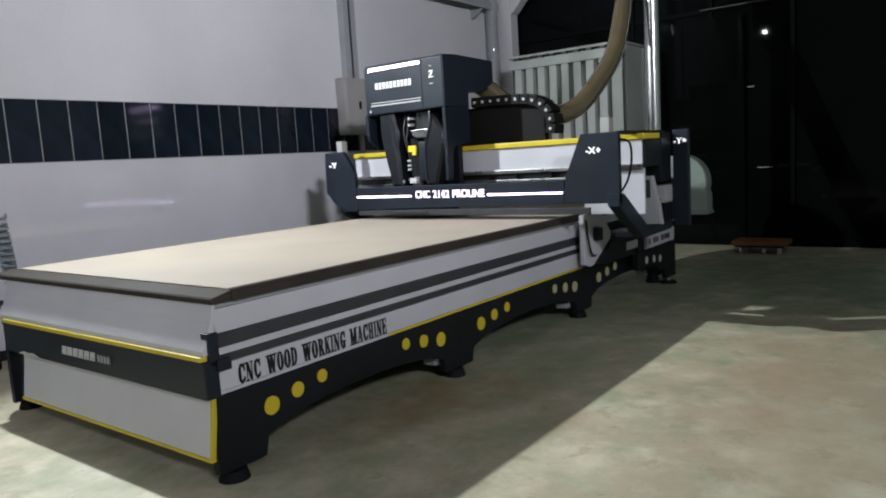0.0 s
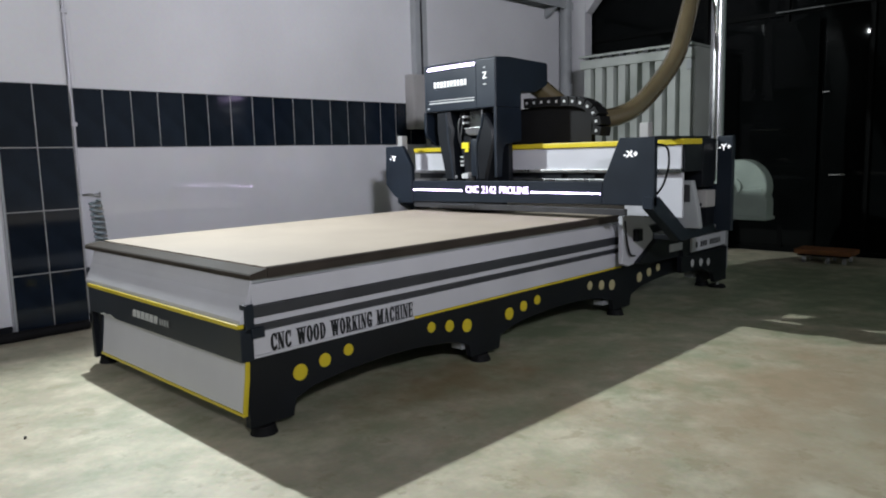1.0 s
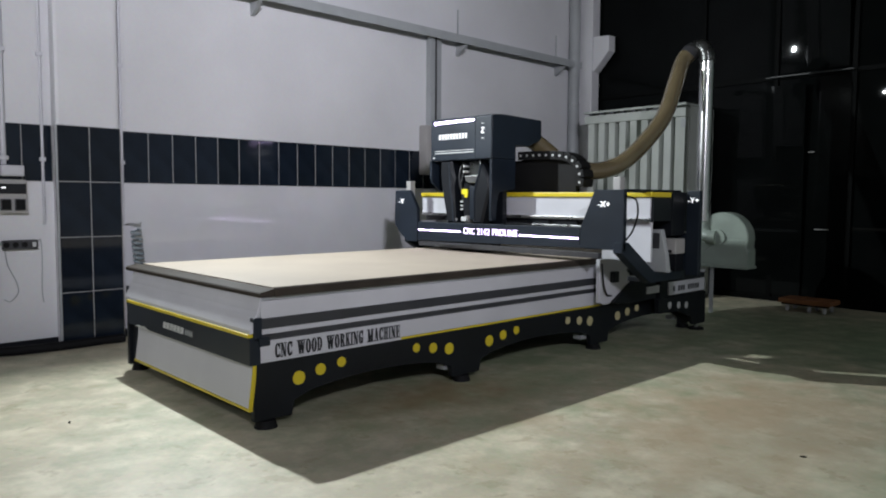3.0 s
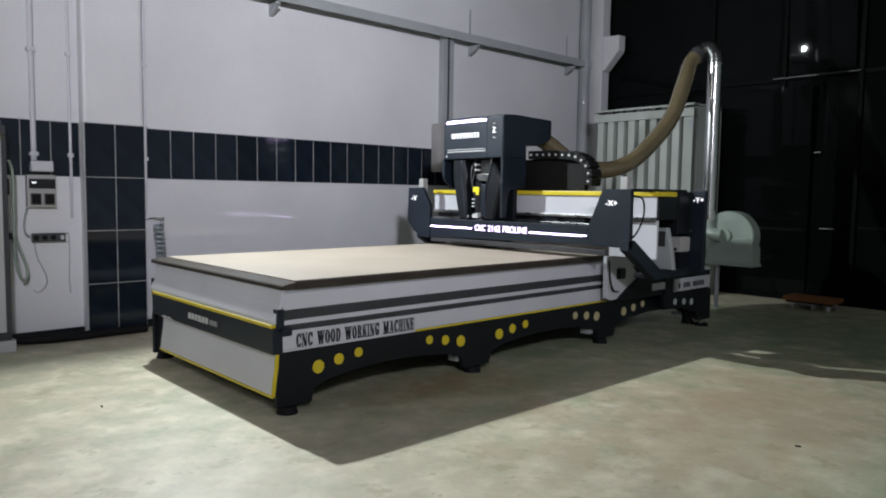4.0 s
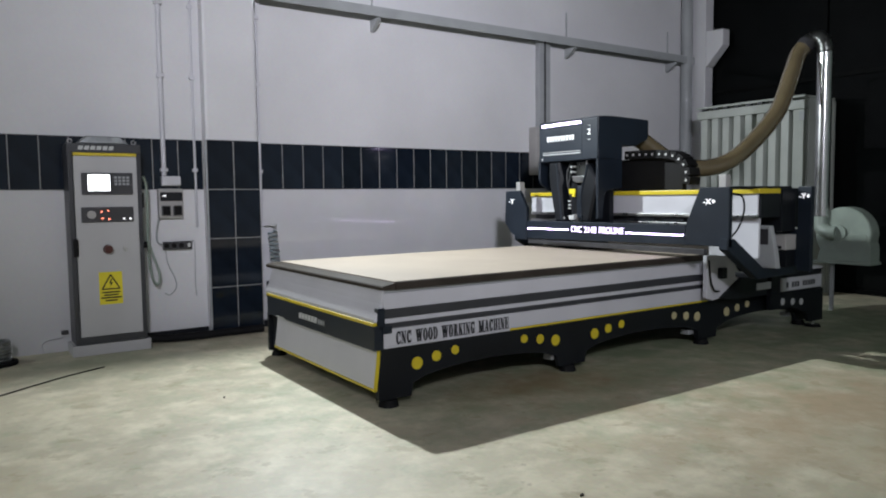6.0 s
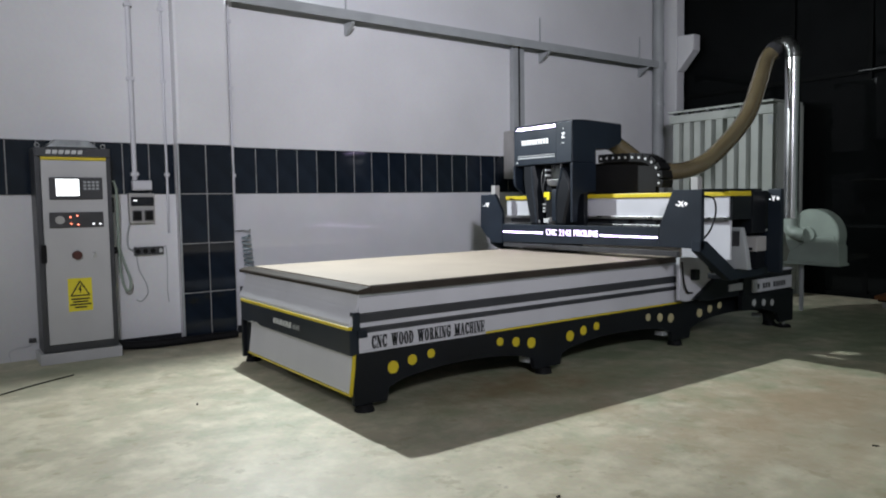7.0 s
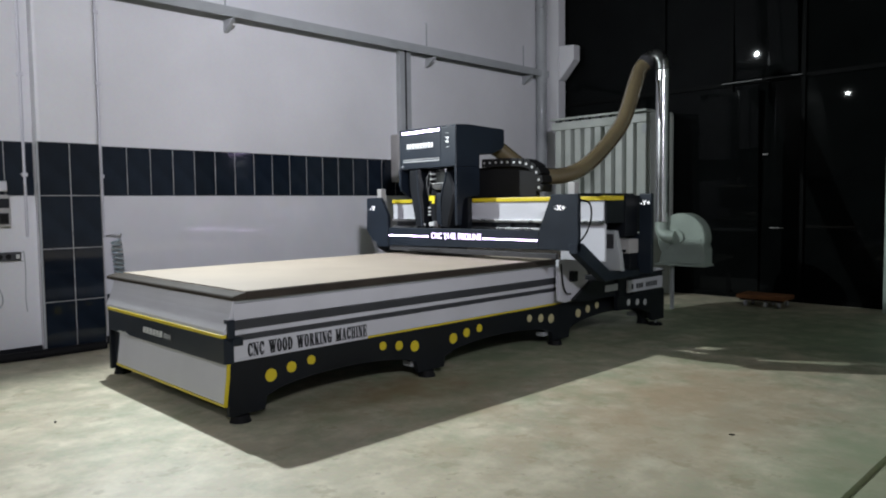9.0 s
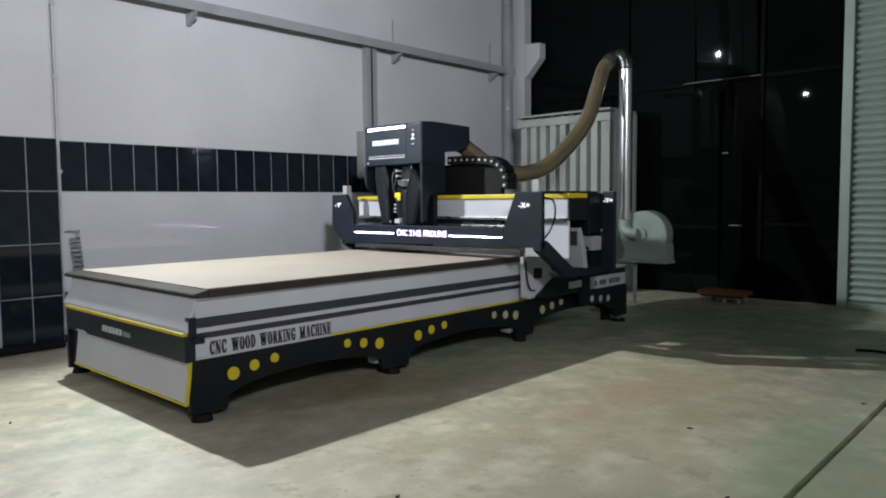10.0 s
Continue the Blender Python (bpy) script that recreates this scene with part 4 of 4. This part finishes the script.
part("cable", tube(bmesh.new(), smooth_path([(0.108, 3.36, 0.80), (0.13, 3.36, 0.62), (0.125, 3.42, 0.52), (0.108, 3.52, 0.50)]), 0.008, 8), RUBBER, gan, "thin black cable", smooth=True)

# ---- spindle head, riding on the beam ----
HX0, HX1, HY = -1.83, -0.965, 3.06
hd = thing("spindle_head", "dark slate spindle head with lit strip and hanging wings", "spindle head", ((HX0 + HX1) / 2, 3.4, 1.15))
part("housing", prism(bmesh.new(), [(HY, 1.762), (HY, 2.172), (HY + 0.014, 2.186), (HY + 0.18, 2.196), (3.80, 2.180), (3.815, 2.165), (3.815, 2.0), (3.79, 1.975), (3.62, 1.905), (3.415, 1.905), (3.415, 1.762)], "x", HX0, HX1, 0.006), NAVY, hd)
part("side_cover", prism(bmesh.new(), [(HY, 1.16), (HY, 1.761), (3.412, 1.761), (3.412, 1.47), (3.19, 1.44), (3.15, 1.40), (3.13, 1.16)], "x", HX1 - 0.03, HX1, 0.004), NAVY, hd)
part("side_cover", prism(bmesh.new(), [(HY + 0.02, 1.53), (HY, 1.58), (HY, 1.761), (3.41, 1.761), (3.41, 1.45), (3.2, 1.45)], "x", HX0 - 0.02, HX0 + 0.012, 0.004), NAVY, hd)
part("back_block", box(bmesh.new(), (HX0 + 0.013, 3.27, 1.45), (HX1 - 0.031, 3.41, 1.76), 0.004), BLACK, hd)
part("carriage", box(bmesh.new(), (HX0 + 0.20, 3.262, 1.10), (HX1 - 0.031, 3.322, 1.449), 0.004), BLACK, hd)
# front cover: lit strip, name blocks, paired trim lines, a plain strip with the axis mark
part("front_panel", box(bmesh.new(), (HX0 + 0.006, HY - 0.004, 1.768), (-1.186, HY - 0.0005, 2.17), 0.002), NAVY, hd)
part("corner_panel", box(bmesh.new(), (-1.180, HY - 0.006, 1.768), (HX1 - 0.006, HY - 0.0005, 2.17), 0.002), NAVY, hd)
part("led_strip", prism(bmesh.new(), [(-1.785, 2.134), (-1.20, 2.136), (-1.20, 2.158), (-1.765, 2.158)], "y", HY - 0.007, HY - 0.0045), LED, hd, "lit white strip")
for z, t in ((1.836, 0.005), (1.858, 0.003)):
    part("trim_line", box(bmesh.new(), (-1.765, HY - 0.0065, z - t), (-1.205, HY - 0.0045, z + t)), BARGREY, hd, "pale trim line")
for k in range(10):
    x = -1.70 + 0.0415 * k
    notch = 0.5 if k % 3 else 0.72
    part("name_block", prism(bmesh.new(), [(x, 1.973), (x + 0.009, 1.973), (x + 0.009, 1.973 + 0.05 * notch), (x + 0.017, 1.973 + 0.05 * notch), (x + 0.017, 1.973), (x + 0.026, 1.973), (x + 0.026, 2.026), (x, 2.026)], "y", HY - 0.0065, HY - 0.0045), LEDNAME, hd, "lit plain block of a name")
lettering("axis_letter", "Z", LEDNAME, hd, facing_south(-1.108, HY - 0.0065, 2.01), 0.055, 0.05, 0.002, "lit axis mark")
part("axis_plus", box(bmesh.new(), (-1.094, HY - 0.0085, 2.10), (-1.072, HY - 0.0065, 2.107)), BARGREY, hd)
part("axis_minus", box(bmesh.new(), (-1.100, HY - 0.0085, 1.958), (-1.066, HY - 0.0065, 1.966)), BARGREY, hd)
part("pale_screw", cyl(bmesh.new(), (-1.775, HY - 0.0045, 1.79), (-1.775, HY - 0.009, 1.79), 0.011, 10), BARGREY, hd)


def wing(outline, rim, y0, y1):
    """A curved hanging cover: thicker towards the machine, with a rounded inner edge."""
    w = part("wing", prism(bmesh.new(), outline, "y", y0, y1, 0.022), BLACK, hd, "black curved side wing", smooth=True)
    part("wing_rim", tube(bmesh.new(), smooth_path([(a, y0 + 0.006, z) for a, z in rim], 6), 0.011, 10), NAVY, w, "rounded slate rim", smooth=True)


wing([(-1.70, 1.759), (-1.705, 1.62), (-1.69, 1.50), (-1.65, 1.32), (-1.60, 1.12), (-1.485, 1.12), (-1.495, 1.36), (-1.51, 1.48), (-1.485, 1.58), (-1.515, 1.66), (-1.54, 1.759)], [(-1.575, 1.75), (-1.56, 1.64), (-1.55, 1.50), (-1.52, 1.34), (-1.50, 1.14)], HY + 0.01, HY + 0.19)
wing([(-1.105, 1.72), (-1.055, 1.665), (-1.000, 1.58), (-0.985, 1.50), (-1.005, 1.40), (-1.045, 1.27), (-1.085, 1.12), (-1.185, 1.12), (-1.195, 1.30), (-1.195, 1.42), (-1.165, 1.53), (-1.125, 1.63)], [(-1.108, 1.71), (-1.128, 1.62), (-1.165, 1.52), (-1.19, 1.42), (-1.192, 1.30), (-1.185, 1.14)], HY - 0.01, HY + 0.17)
SX = -1.37
part("niche_back", box(bmesh.new(), (-1.56, HY + 0.16, 1.12), (-1.10, HY + 0.19, 1.761), 0.004), BLACK, hd)
part("spindle", cyl(bmesh.new(), (SX, 3.17, 1.20), (SX, 3.17, 1.53), 0.055, 24), BLACK, hd, smooth=True)
part("spindle_nose", cyl(bmesh.new(), (SX, 3.17, 0.99), (SX, 3.17, 1.20), 0.03, 18, 0.05), STEEL, hd, smooth=True)
part("spindle_shield", box(bmesh.new(), (-1.325, HY + 0.06, 1.16), (-1.21, HY + 0.15, 1.50), 0.02), NAVY, hd, smooth=True)
part("spindle_motor", box(bmesh.new(), (-1.325, HY + 0.06, 1.60), (-1.185, HY + 0.155, 1.745), 0.006), OLDMETAL, hd, "dull grey motor block")
part("clamp", prism(bmesh.new(), [(-1.345, 1.555), (-1.30, 1.532), (-1.18, 1.532), (-1.14, 1.555), (-1.14, 1.588), (-1.345, 1.588)], "y", HY + 0.02, HY + 0.13, 0.005), STEEL, hd, "bare metal clamp")
part("clamp_lip", box(bmesh.new(), (-1.35, HY + 0.012, 1.589), (-1.135, HY + 0.13, 1.598), 0.002), STEEL, hd)
part("pneumatic_rod", cyl(bmesh.new(), (-1.168, HY + 0.05, 1.599), (-1.168, HY + 0.05, 1.757), 0.009, 10), STEEL, hd, smooth=True)
part("yellow_label", box(bmesh.new(), (SX - 0.045, HY + 0.04, 1.415), (SX + 0.04, HY + 0.056, 1.468), 0.004), WOODLABEL, hd, "small yellow-green label")
part("label_foot", box(bmesh.new(), (SX - 0.005, HY + 0.041, 1.385), (SX + 0.035, HY + 0.055, 1.414), 0.003), WOODLABEL, hd)
for z in (1.34, 1.30, 1.265):
    part("valve", box(bmesh.new(), (SX - 0.07, HY + 0.05, z - 0.013), (SX - 0.02, HY + 0.10, z + 0.013), 0.004), DARKGREY, hd)
    part("valve_tag", box(bmesh.new(), (SX - 0.066, HY + 0.046, z - 0.006), (SX - 0.03, HY + 0.0495, z + 0.006)), BARGREY, hd, "pale tag")
part("nose_plate", box(bmesh.new(), (SX - 0.04, HY + 0.03, 1.145), (SX + 0.035, HY + 0.06, 1.19), 0.004), BARGREY, hd)
part("nose_screw", cyl(bmesh.new(), (SX - 0.13, HY + 0.03, 1.16), (SX - 0.13, HY + 0.05, 1.16), 0.02, 12), BARGREY, hd)
for z in (1.70, 1.645):
    part("fitting", cyl(bmesh.new(), (-1.395, HY + 0.05, z), (-1.395, HY + 0.15, z), 0.011, 10), BARGREY, hd)
for x0, x1, z0 in ((-1.46, -1.43, 1.70), (-1.43, -1.41, 1.62)):
    part("air_line", tube(bmesh.new(), smooth_path([(x0, HY + 0.1, 1.74), (x0 - 0.01, HY + 0.07, z0 - 0.06), (x1 - 0.03, HY + 0.06, 1.52), (x1, HY + 0.08, 1.36)], 6), 0.006, 7), DARKGREY, hd, "thin air line", smooth=True)
part("dust_shoe", box(bmesh.new(), (HX0 + 0.12, 3.05, 0.915), (HX1 - 0.1, 3.34, 0.965), 0.008), BLACK, hd)
part("shoe_lip", box(bmesh.new(), (HX0 + 0.2, 2.985, 0.905), (HX1 - 0.2, 2.998, 0.922), 0.003), CHARCOAL, hd)
part("dust_bristles", box(bmesh.new(), (HX0 + 0.13, 3.06, 0.86), (HX1 - 0.11, 3.33, 0.914)), RUBBER, hd)

# cable chain that loops from the head to the beam
chain = thing("cable_chain", "black plastic cable chain looping over the beam", "cable chain", (-0.6, 3.5, 1.45))
raw = smooth_path([(-0.965, 3.5, 1.80), (-0.7, 3.5, 1.797), (-0.45, 3.5, 1.785), (-0.335, 3.5, 1.757), (-0.255, 3.5, 1.70), (-0.21, 3.5, 1.62), (-0.205, 3.5, 1.54), (-0.225, 3.5, 1.46)], 30)
links, gone = [raw[0]], 0.0
for a, b in zip(raw, raw[1:]):
    gone += (b - a).length
    if gone >= 0.078:
        links.append(b)
        gone = 0.0
for a, b in zip(links, links[1:]):
    d = b - a
    m = Matrix.Translation((a + b) / 2) @ Matrix.Rotation(-math.atan2(d.z, d.x), 4, "Y")
    ln = d.length / 2 * 0.95
    lk = part("link", tilted(bmesh.new(), (-ln, -0.06, -0.042), (ln, 0.10, 0.042), m, 0.008), RUBBER, chain)
    part("pin", tilted(bmesh.new(), (-0.010, -0.064, -0.010), (0.010, -0.0605, 0.010), m), BARGREY, lk, "pale chain pin")
part("trough", box(bmesh.new(), (-1.30, 3.50, 1.438), (-0.29, 3.56, 1.756), 0.006), RUBBER, chain, "black chain trough")

# ---- dust extraction ----
filt = thing("filter_cabinet", "pale ribbed sheet-metal filter cabinet with a top rail", "dust filter", (-1.9, 7.4, 0))
CX0, CX1, CY0, CY1, CZ = -2.72, -1.10, 7.06, 7.80, 2.68
part("body", box(bmesh.new(), (CX0, CY0 + 0.13, 0.0), (CX1, CY1, CZ - 0.02), 0.006), PANELGREEN, filt)
part("top_rail", box(bmesh.new(), (CX0 - 0.02, CY0 - 0.01, CZ - 0.17), (CX1 + 0.01, CY0 + 0.129, CZ - 0.05), 0.008), PANELGREEN, filt)
part("top_lip", box(bmesh.new(), (CX0 - 0.03, CY0 - 0.03, CZ - 0.018), (CX1 + 0.02, CY1 + 0.01, CZ + 0.012), 0.006), PANELGREEN, filt)
n = 8
w = (CX1 - CX0 - 0.18) / n
for i in range(n):
    x = CX0 + 0.02 + i * w
    part("rib", prism(bmesh.new(), [(x + 0.008, CY0 + 0.129), (x + 0.02, CY0 + 0.012), (x + w - 0.055, CY0 + 0.012), (x + w - 0.04, CY0 + 0.129)], "z", 0.02, CZ - 0.171), PANELGREEN, filt)
    part("hook", box(bmesh.new(), (x + 0.05, CY0 - 0.03, CZ - 0.049), (x + 0.12, CY0 + 0.05, CZ - 0.019), 0.004), CHARCOAL, filt)
part("corner_post", box(bmesh.new(), (CX1 - 0.14, CY0 - 0.012, 0.0), (CX1 + 0.005, CY0 + 0.068, CZ - 0.175), 0.008), PANELGREEN, filt)
part("corner_post", box(bmesh.new(), (CX1 + 0.001, CY1 - 0.075, 0.0), (CX1 + 0.035, CY1 + 0.005, CZ - 0.03), 0.006), PANELGREEN, filt)
part("side_rail", box(bmesh.new(), (CX1 + 0.001, CY0 + 0.14, 1.20), (CX1 + 0.02, CY1 - 0.08, 1.28), 0.004), PANELGREEN, filt)
part("hinge", box(bmesh.new(), (CX1 - 0.05, CY0 - 0.03, CZ - 0.32), (CX1 + 0.02, CY0 - 0.013, CZ - 0.2), 0.004), TRAYGREY, filt)

ext = thing("dust_extractor", "pale snail-shaped extractor fan on a stand", "extractor fan", (-0.05, 6.35, 0))
sn = []
for k in range(40):
    a = -math.pi / 2 + 2 * math.pi * k / 40 * 0.995
    r = 0.30 + 0.03 * (k / 40)
    sn.append((-0.135 + r * math.cos(a), 0.915 + r * math.sin(a)))
part("volute", prism(bmesh.new(), sn, "y", 6.22, 6.42, 0.012), FAN, ext, smooth=True)
part("outlet", prism(bmesh.new(), [(-0.43, 0.60), (0.175, 0.60), (0.175, 0.78), (0.12, 0.92), (-0.14, 0.90), (-0.40, 0.72)], "y", 6.21, 6.43, 0.008), FAN, ext)
part("flange", box(bmesh.new(), (-0.46, 6.18, 0.57), (0.19, 6.44, 0.60), 0.005), FAN, ext)
part("inlet_ring", cyl(bmesh.new(), (-0.19, 6.215, 0.93), (-0.19, 6.19, 0.93), 0.095, 24), FAN, ext, smooth=True)
for x in (-0.30,):
    part("stand_leg", box(bmesh.new(), (x - 0.02, 6.30, 0.0), (x + 0.02, 6.34, 0.569), 0.004), BLACK if x > -0.2 else TRAYGREY, ext)
part("fan_motor", cyl(bmesh.new(), (-0.10, 6.43, 0.915), (-0.10, 6.68, 0.915), 0.13, 24), DARKGREY, ext, smooth=True)

duct = thing("metal_duct", "shiny spiral metal duct rising from the fan", "duct", (-0.385, 6.2, 1.0))
part("riser", cyl(bmesh.new(), (-0.385, 6.2, 1.12), (-0.385, 6.2, 3.03), 0.085, 28), DUCT, duct, smooth=True)
for z in (1.35, 2.0, 2.9):
    part("seam_ring", cyl(bmesh.new(), (-0.385, 6.2, z), (-0.385, 6.2, z + 0.02), 0.09, 28), DUCT, duct, smooth=True)
part("elbow", tube(bmesh.new(), smooth_path([(-0.385, 6.2, 1.14), (-0.385, 6.19, 1.04), (-0.36, 6.18, 0.98), (-0.29, 6.16, 0.94), (-0.21, 6.18, 0.93)], 6), 0.078, 20), FAN, duct, smooth=True)
part("top_elbow", tube(bmesh.new(), smooth_path([(-0.57, 6.11, 3.14), (-0.53, 6.17, 3.195), (-0.45, 6.2, 3.20), (-0.395, 6.2, 3.12), (-0.385, 6.2, 3.02)], 8), 0.088, 22, 0.003, 4), OLDMETAL, duct, "ribbed metal elbow")

hs = thing("extraction_hose", "ribbed amber translucent extraction hose", "hose", (-0.8, 5.0, 1.7))
hp = smooth_path([(-1.25, 3.72, 2.06), (-1.15, 3.90, 1.99), (-0.96, 4.16, 1.76), (-0.76, 4.40, 1.675), (-0.62, 4.70, 1.745), (-0.57, 5.05, 1.95), (-0.53, 5.48, 2.32), (-0.56, 5.79, 2.75), (-0.61, 6.02, 3.02), (-0.565, 6.12, 3.15)], 26)
part("hose_run", tube(bmesh.new(), hp, 0.093, 24, 0.0010, 3), HOSE, hs)
part("clamp", cyl(bmesh.new(), (-0.585, 6.085, 3.10), (-0.56, 6.13, 3.155), 0.100, 24), DARKGREY, hs, smooth=True)

# ---- loose things on the floor ----
dol = thing("dolly", "low orange-brown wooden dolly on white castors", "dolly", (0.47, 7.33, 0))
part("board", box(bmesh.new(), (0.17, 7.16, 0.10), (0.78, 7.52, 0.155), 0.008), ORANGE, dol)
part("board_rail", box(bmesh.new(), (0.20, 7.19, 0.075), (0.75, 7.23, 0.099), 0.004), RUBBER, dol)
part("board_rail", box(bmesh.new(), (0.20, 7.45, 0.075), (0.75, 7.49, 0.099), 0.004), RUBBER, dol)
for x in (0.27, 0.53, 0.70):
    for y in (7.21, 7.47):
        part("castor", cyl(bmesh.new(), (x - 0.014, y, 0.036), (x + 0.014, y, 0.036), 0.036, 18), WHITE, dol, "white castor", smooth=True)
cb = thing("floor_cable", "thin dark cable lying on the concrete", "cable", (-2.6, -1.5, 0))
part("cable_run", tube(bmesh.new(), smooth_path([(-1.75, -2.25, 0.006), (-1.92, -2.03, 0.006), (-2.19, -1.68, 0.006), (-2.33, -1.46, 0.006), (-2.42, -1.29, 0.006)], 8), 0.005, 8), RUBBER, cb, smooth=True)
cb2 = thing("floor_cable", "short dark cable end on the concrete", "cable", (2.6, 4.9, 0))
part("cable_run", tube(bmesh.new(), smooth_path([(2.55, 5.0, 0.012), (2.7, 5.06, 0.012), (2.95, 5.0, 0.012), (3.3, 4.95, 0.012)], 8), 0.012, 8), RUBBER, cb2, smooth=True)
reel = thing("wire_reel", "reel of bright wire on a black base ring", "wire reel", (-3.08, -2.04, 0))
part("base_ring", cyl(bmesh.new(), (-3.08, -2.04, 0.0), (-3.08, -2.04, 0.03), 0.17, 28), RUBBER, reel, smooth=True)
for i in range(6):
    part("wire_turn", tube(bmesh.new(), [Vector((-3.08 + 0.11 * math.cos(a), -2.04 + 0.11 * math.sin(a), 0.045 + 0.03 * i)) for a in (k * math.pi / 14 for k in range(29))], 0.015, 6), GALV, reel, smooth=True)

chip0 = None
for k, (x, y, a) in enumerate(((2.35, 1.95, 20), (2.9, 1.1, 70), (1.75, 0.1, 95), (3.0, 3.2, 40), (-0.9, -0.75, 160))):
    m = pose(x, y, 0, 0, 0, a)
    if chip0 is None:
        chip0 = thing("floor_chip", "small dark chip lying on the concrete", "debris", (x, y, 0), "chips on the floor")
        part("chip", prism(bmesh.new(), [(-0.016, -0.004), (0.003, -0.008), (0.017, 0.002), (0.005, 0.007), (-0.010, 0.005)], "z", 0.0, 0.006), BROWN, chip0).matrix_parent_inverse = Matrix.Identity(4)
        chip0.matrix_basis = m
    else:
        copy_thing(chip0, m)

# ---- tiles, shutter slats ----
TW, TH = 0.243, 0.5
setting("grout_band_long", box(bmesh.new(), (WX, 0.397, 1.501), (WX + 0.010, 5.36, 2.003)), GROUT, "grey grout bed of the tile band", "grout")
setting("grout_band_side", box(bmesh.new(), (LX, -3.6, 1.501), (LX + 0.010, -0.152, 2.003)), GROUT, "grey grout bed of the tile band", "grout")
grout_pier = setting("grout_pier", box(bmesh.new(), (PX - 0.0115, -0.147, 0.052), (PX - 0.002, 0.393, 2.003)), GROUT, "grey grout bed of the pier tiles", "grout")


def tile_mesh(w, h):
    me = bpy.data.meshes.new("tile")
    bm = box(bmesh.new(), (-0.008, -w / 2, -h / 2), (0.0, w / 2, h / 2))
    bmesh.ops.bevel(bm, geom=[e for e in bm.edges if all(v.co.x > -0.001 for v in e.verts)], offset=0.002, segments=1, affect="EDGES")
    bm.to_mesh(me)
    bm.free()
    me.materials.append(TILE)
    return me


def tile(me, owner, x, y, z):
    o = new("tile", me)
    o.parent = owner
    o.location = (x, y, z)
    return o


gb = bpy.data.objects["grout_band_long"]
gs = bpy.data.objects["grout_band_side"]
band = tile_mesh(TW - 0.009, TH - 0.008)
for i in range(20):
    tile(band, gb, WX + 0.014, 0.61 + TW * i, 1.752)
tile(tile_mesh(0.080, TH - 0.008), gb, WX + 0.014, 0.4425, 1.752)
for i in range(13):
    tile(band, gs, LX + 0.014, -0.275 - TW * i, 1.752)
pm = tile_mesh(0.2695 - 0.009, TH - 0.009)
pm_low = tile_mesh(0.2695 - 0.009, 0.45 - 0.009)
for k in range(2):
    for r in range(4):
        if r == 0:
            tile(pm_low, grout_pier, PX + 0.002, -0.0120 + 0.270 * k, 0.277)
        else:
            tile(pm, grout_pier, PX + 0.002, -0.0120 + 0.270 * k, 0.252 + 0.5 * r)

shutter = setting("roller_shutter", box(bmesh.new(), (1.86, 7.66, 0.0), (9.0, 7.70, 6.3)), SHUTTER, "closed grey-green roller shutter with ribbed slats", "roller shutter")
part("guide_rail", box(bmesh.new(), (1.76, 7.58, 0.0), (1.87, 7.715, 6.3), 0.006), SHUTTER, shutter)
part("bottom_bar", box(bmesh.new(), (1.872, 7.61, 0.0), (9.0, 7.659, 0.09), 0.006), SHUTTER, shutter)
sl = bpy.data.meshes.new("slat")
bm = bmesh.new()
PITCH = 0.090
prism(bm, [(7.659, 0.0), (7.645, 0.004)] + [(7.645 - 0.028 * math.sin(math.pi * k / 6), 0.006 + 0.072 * k / 6) for k in range(7)] + [(7.659, 0.085)], "x", 1.872, 9.0)
bmesh.ops.recalc_face_normals(bm, faces=bm.faces)
bm.to_mesh(sl)
bm.free()
sl.materials.append(SHUTTER)
for i in range(68):
    o = new("slat", sl)
    o.parent = shutter
    o.location = (0, 0, 0.092 + PITCH * i)
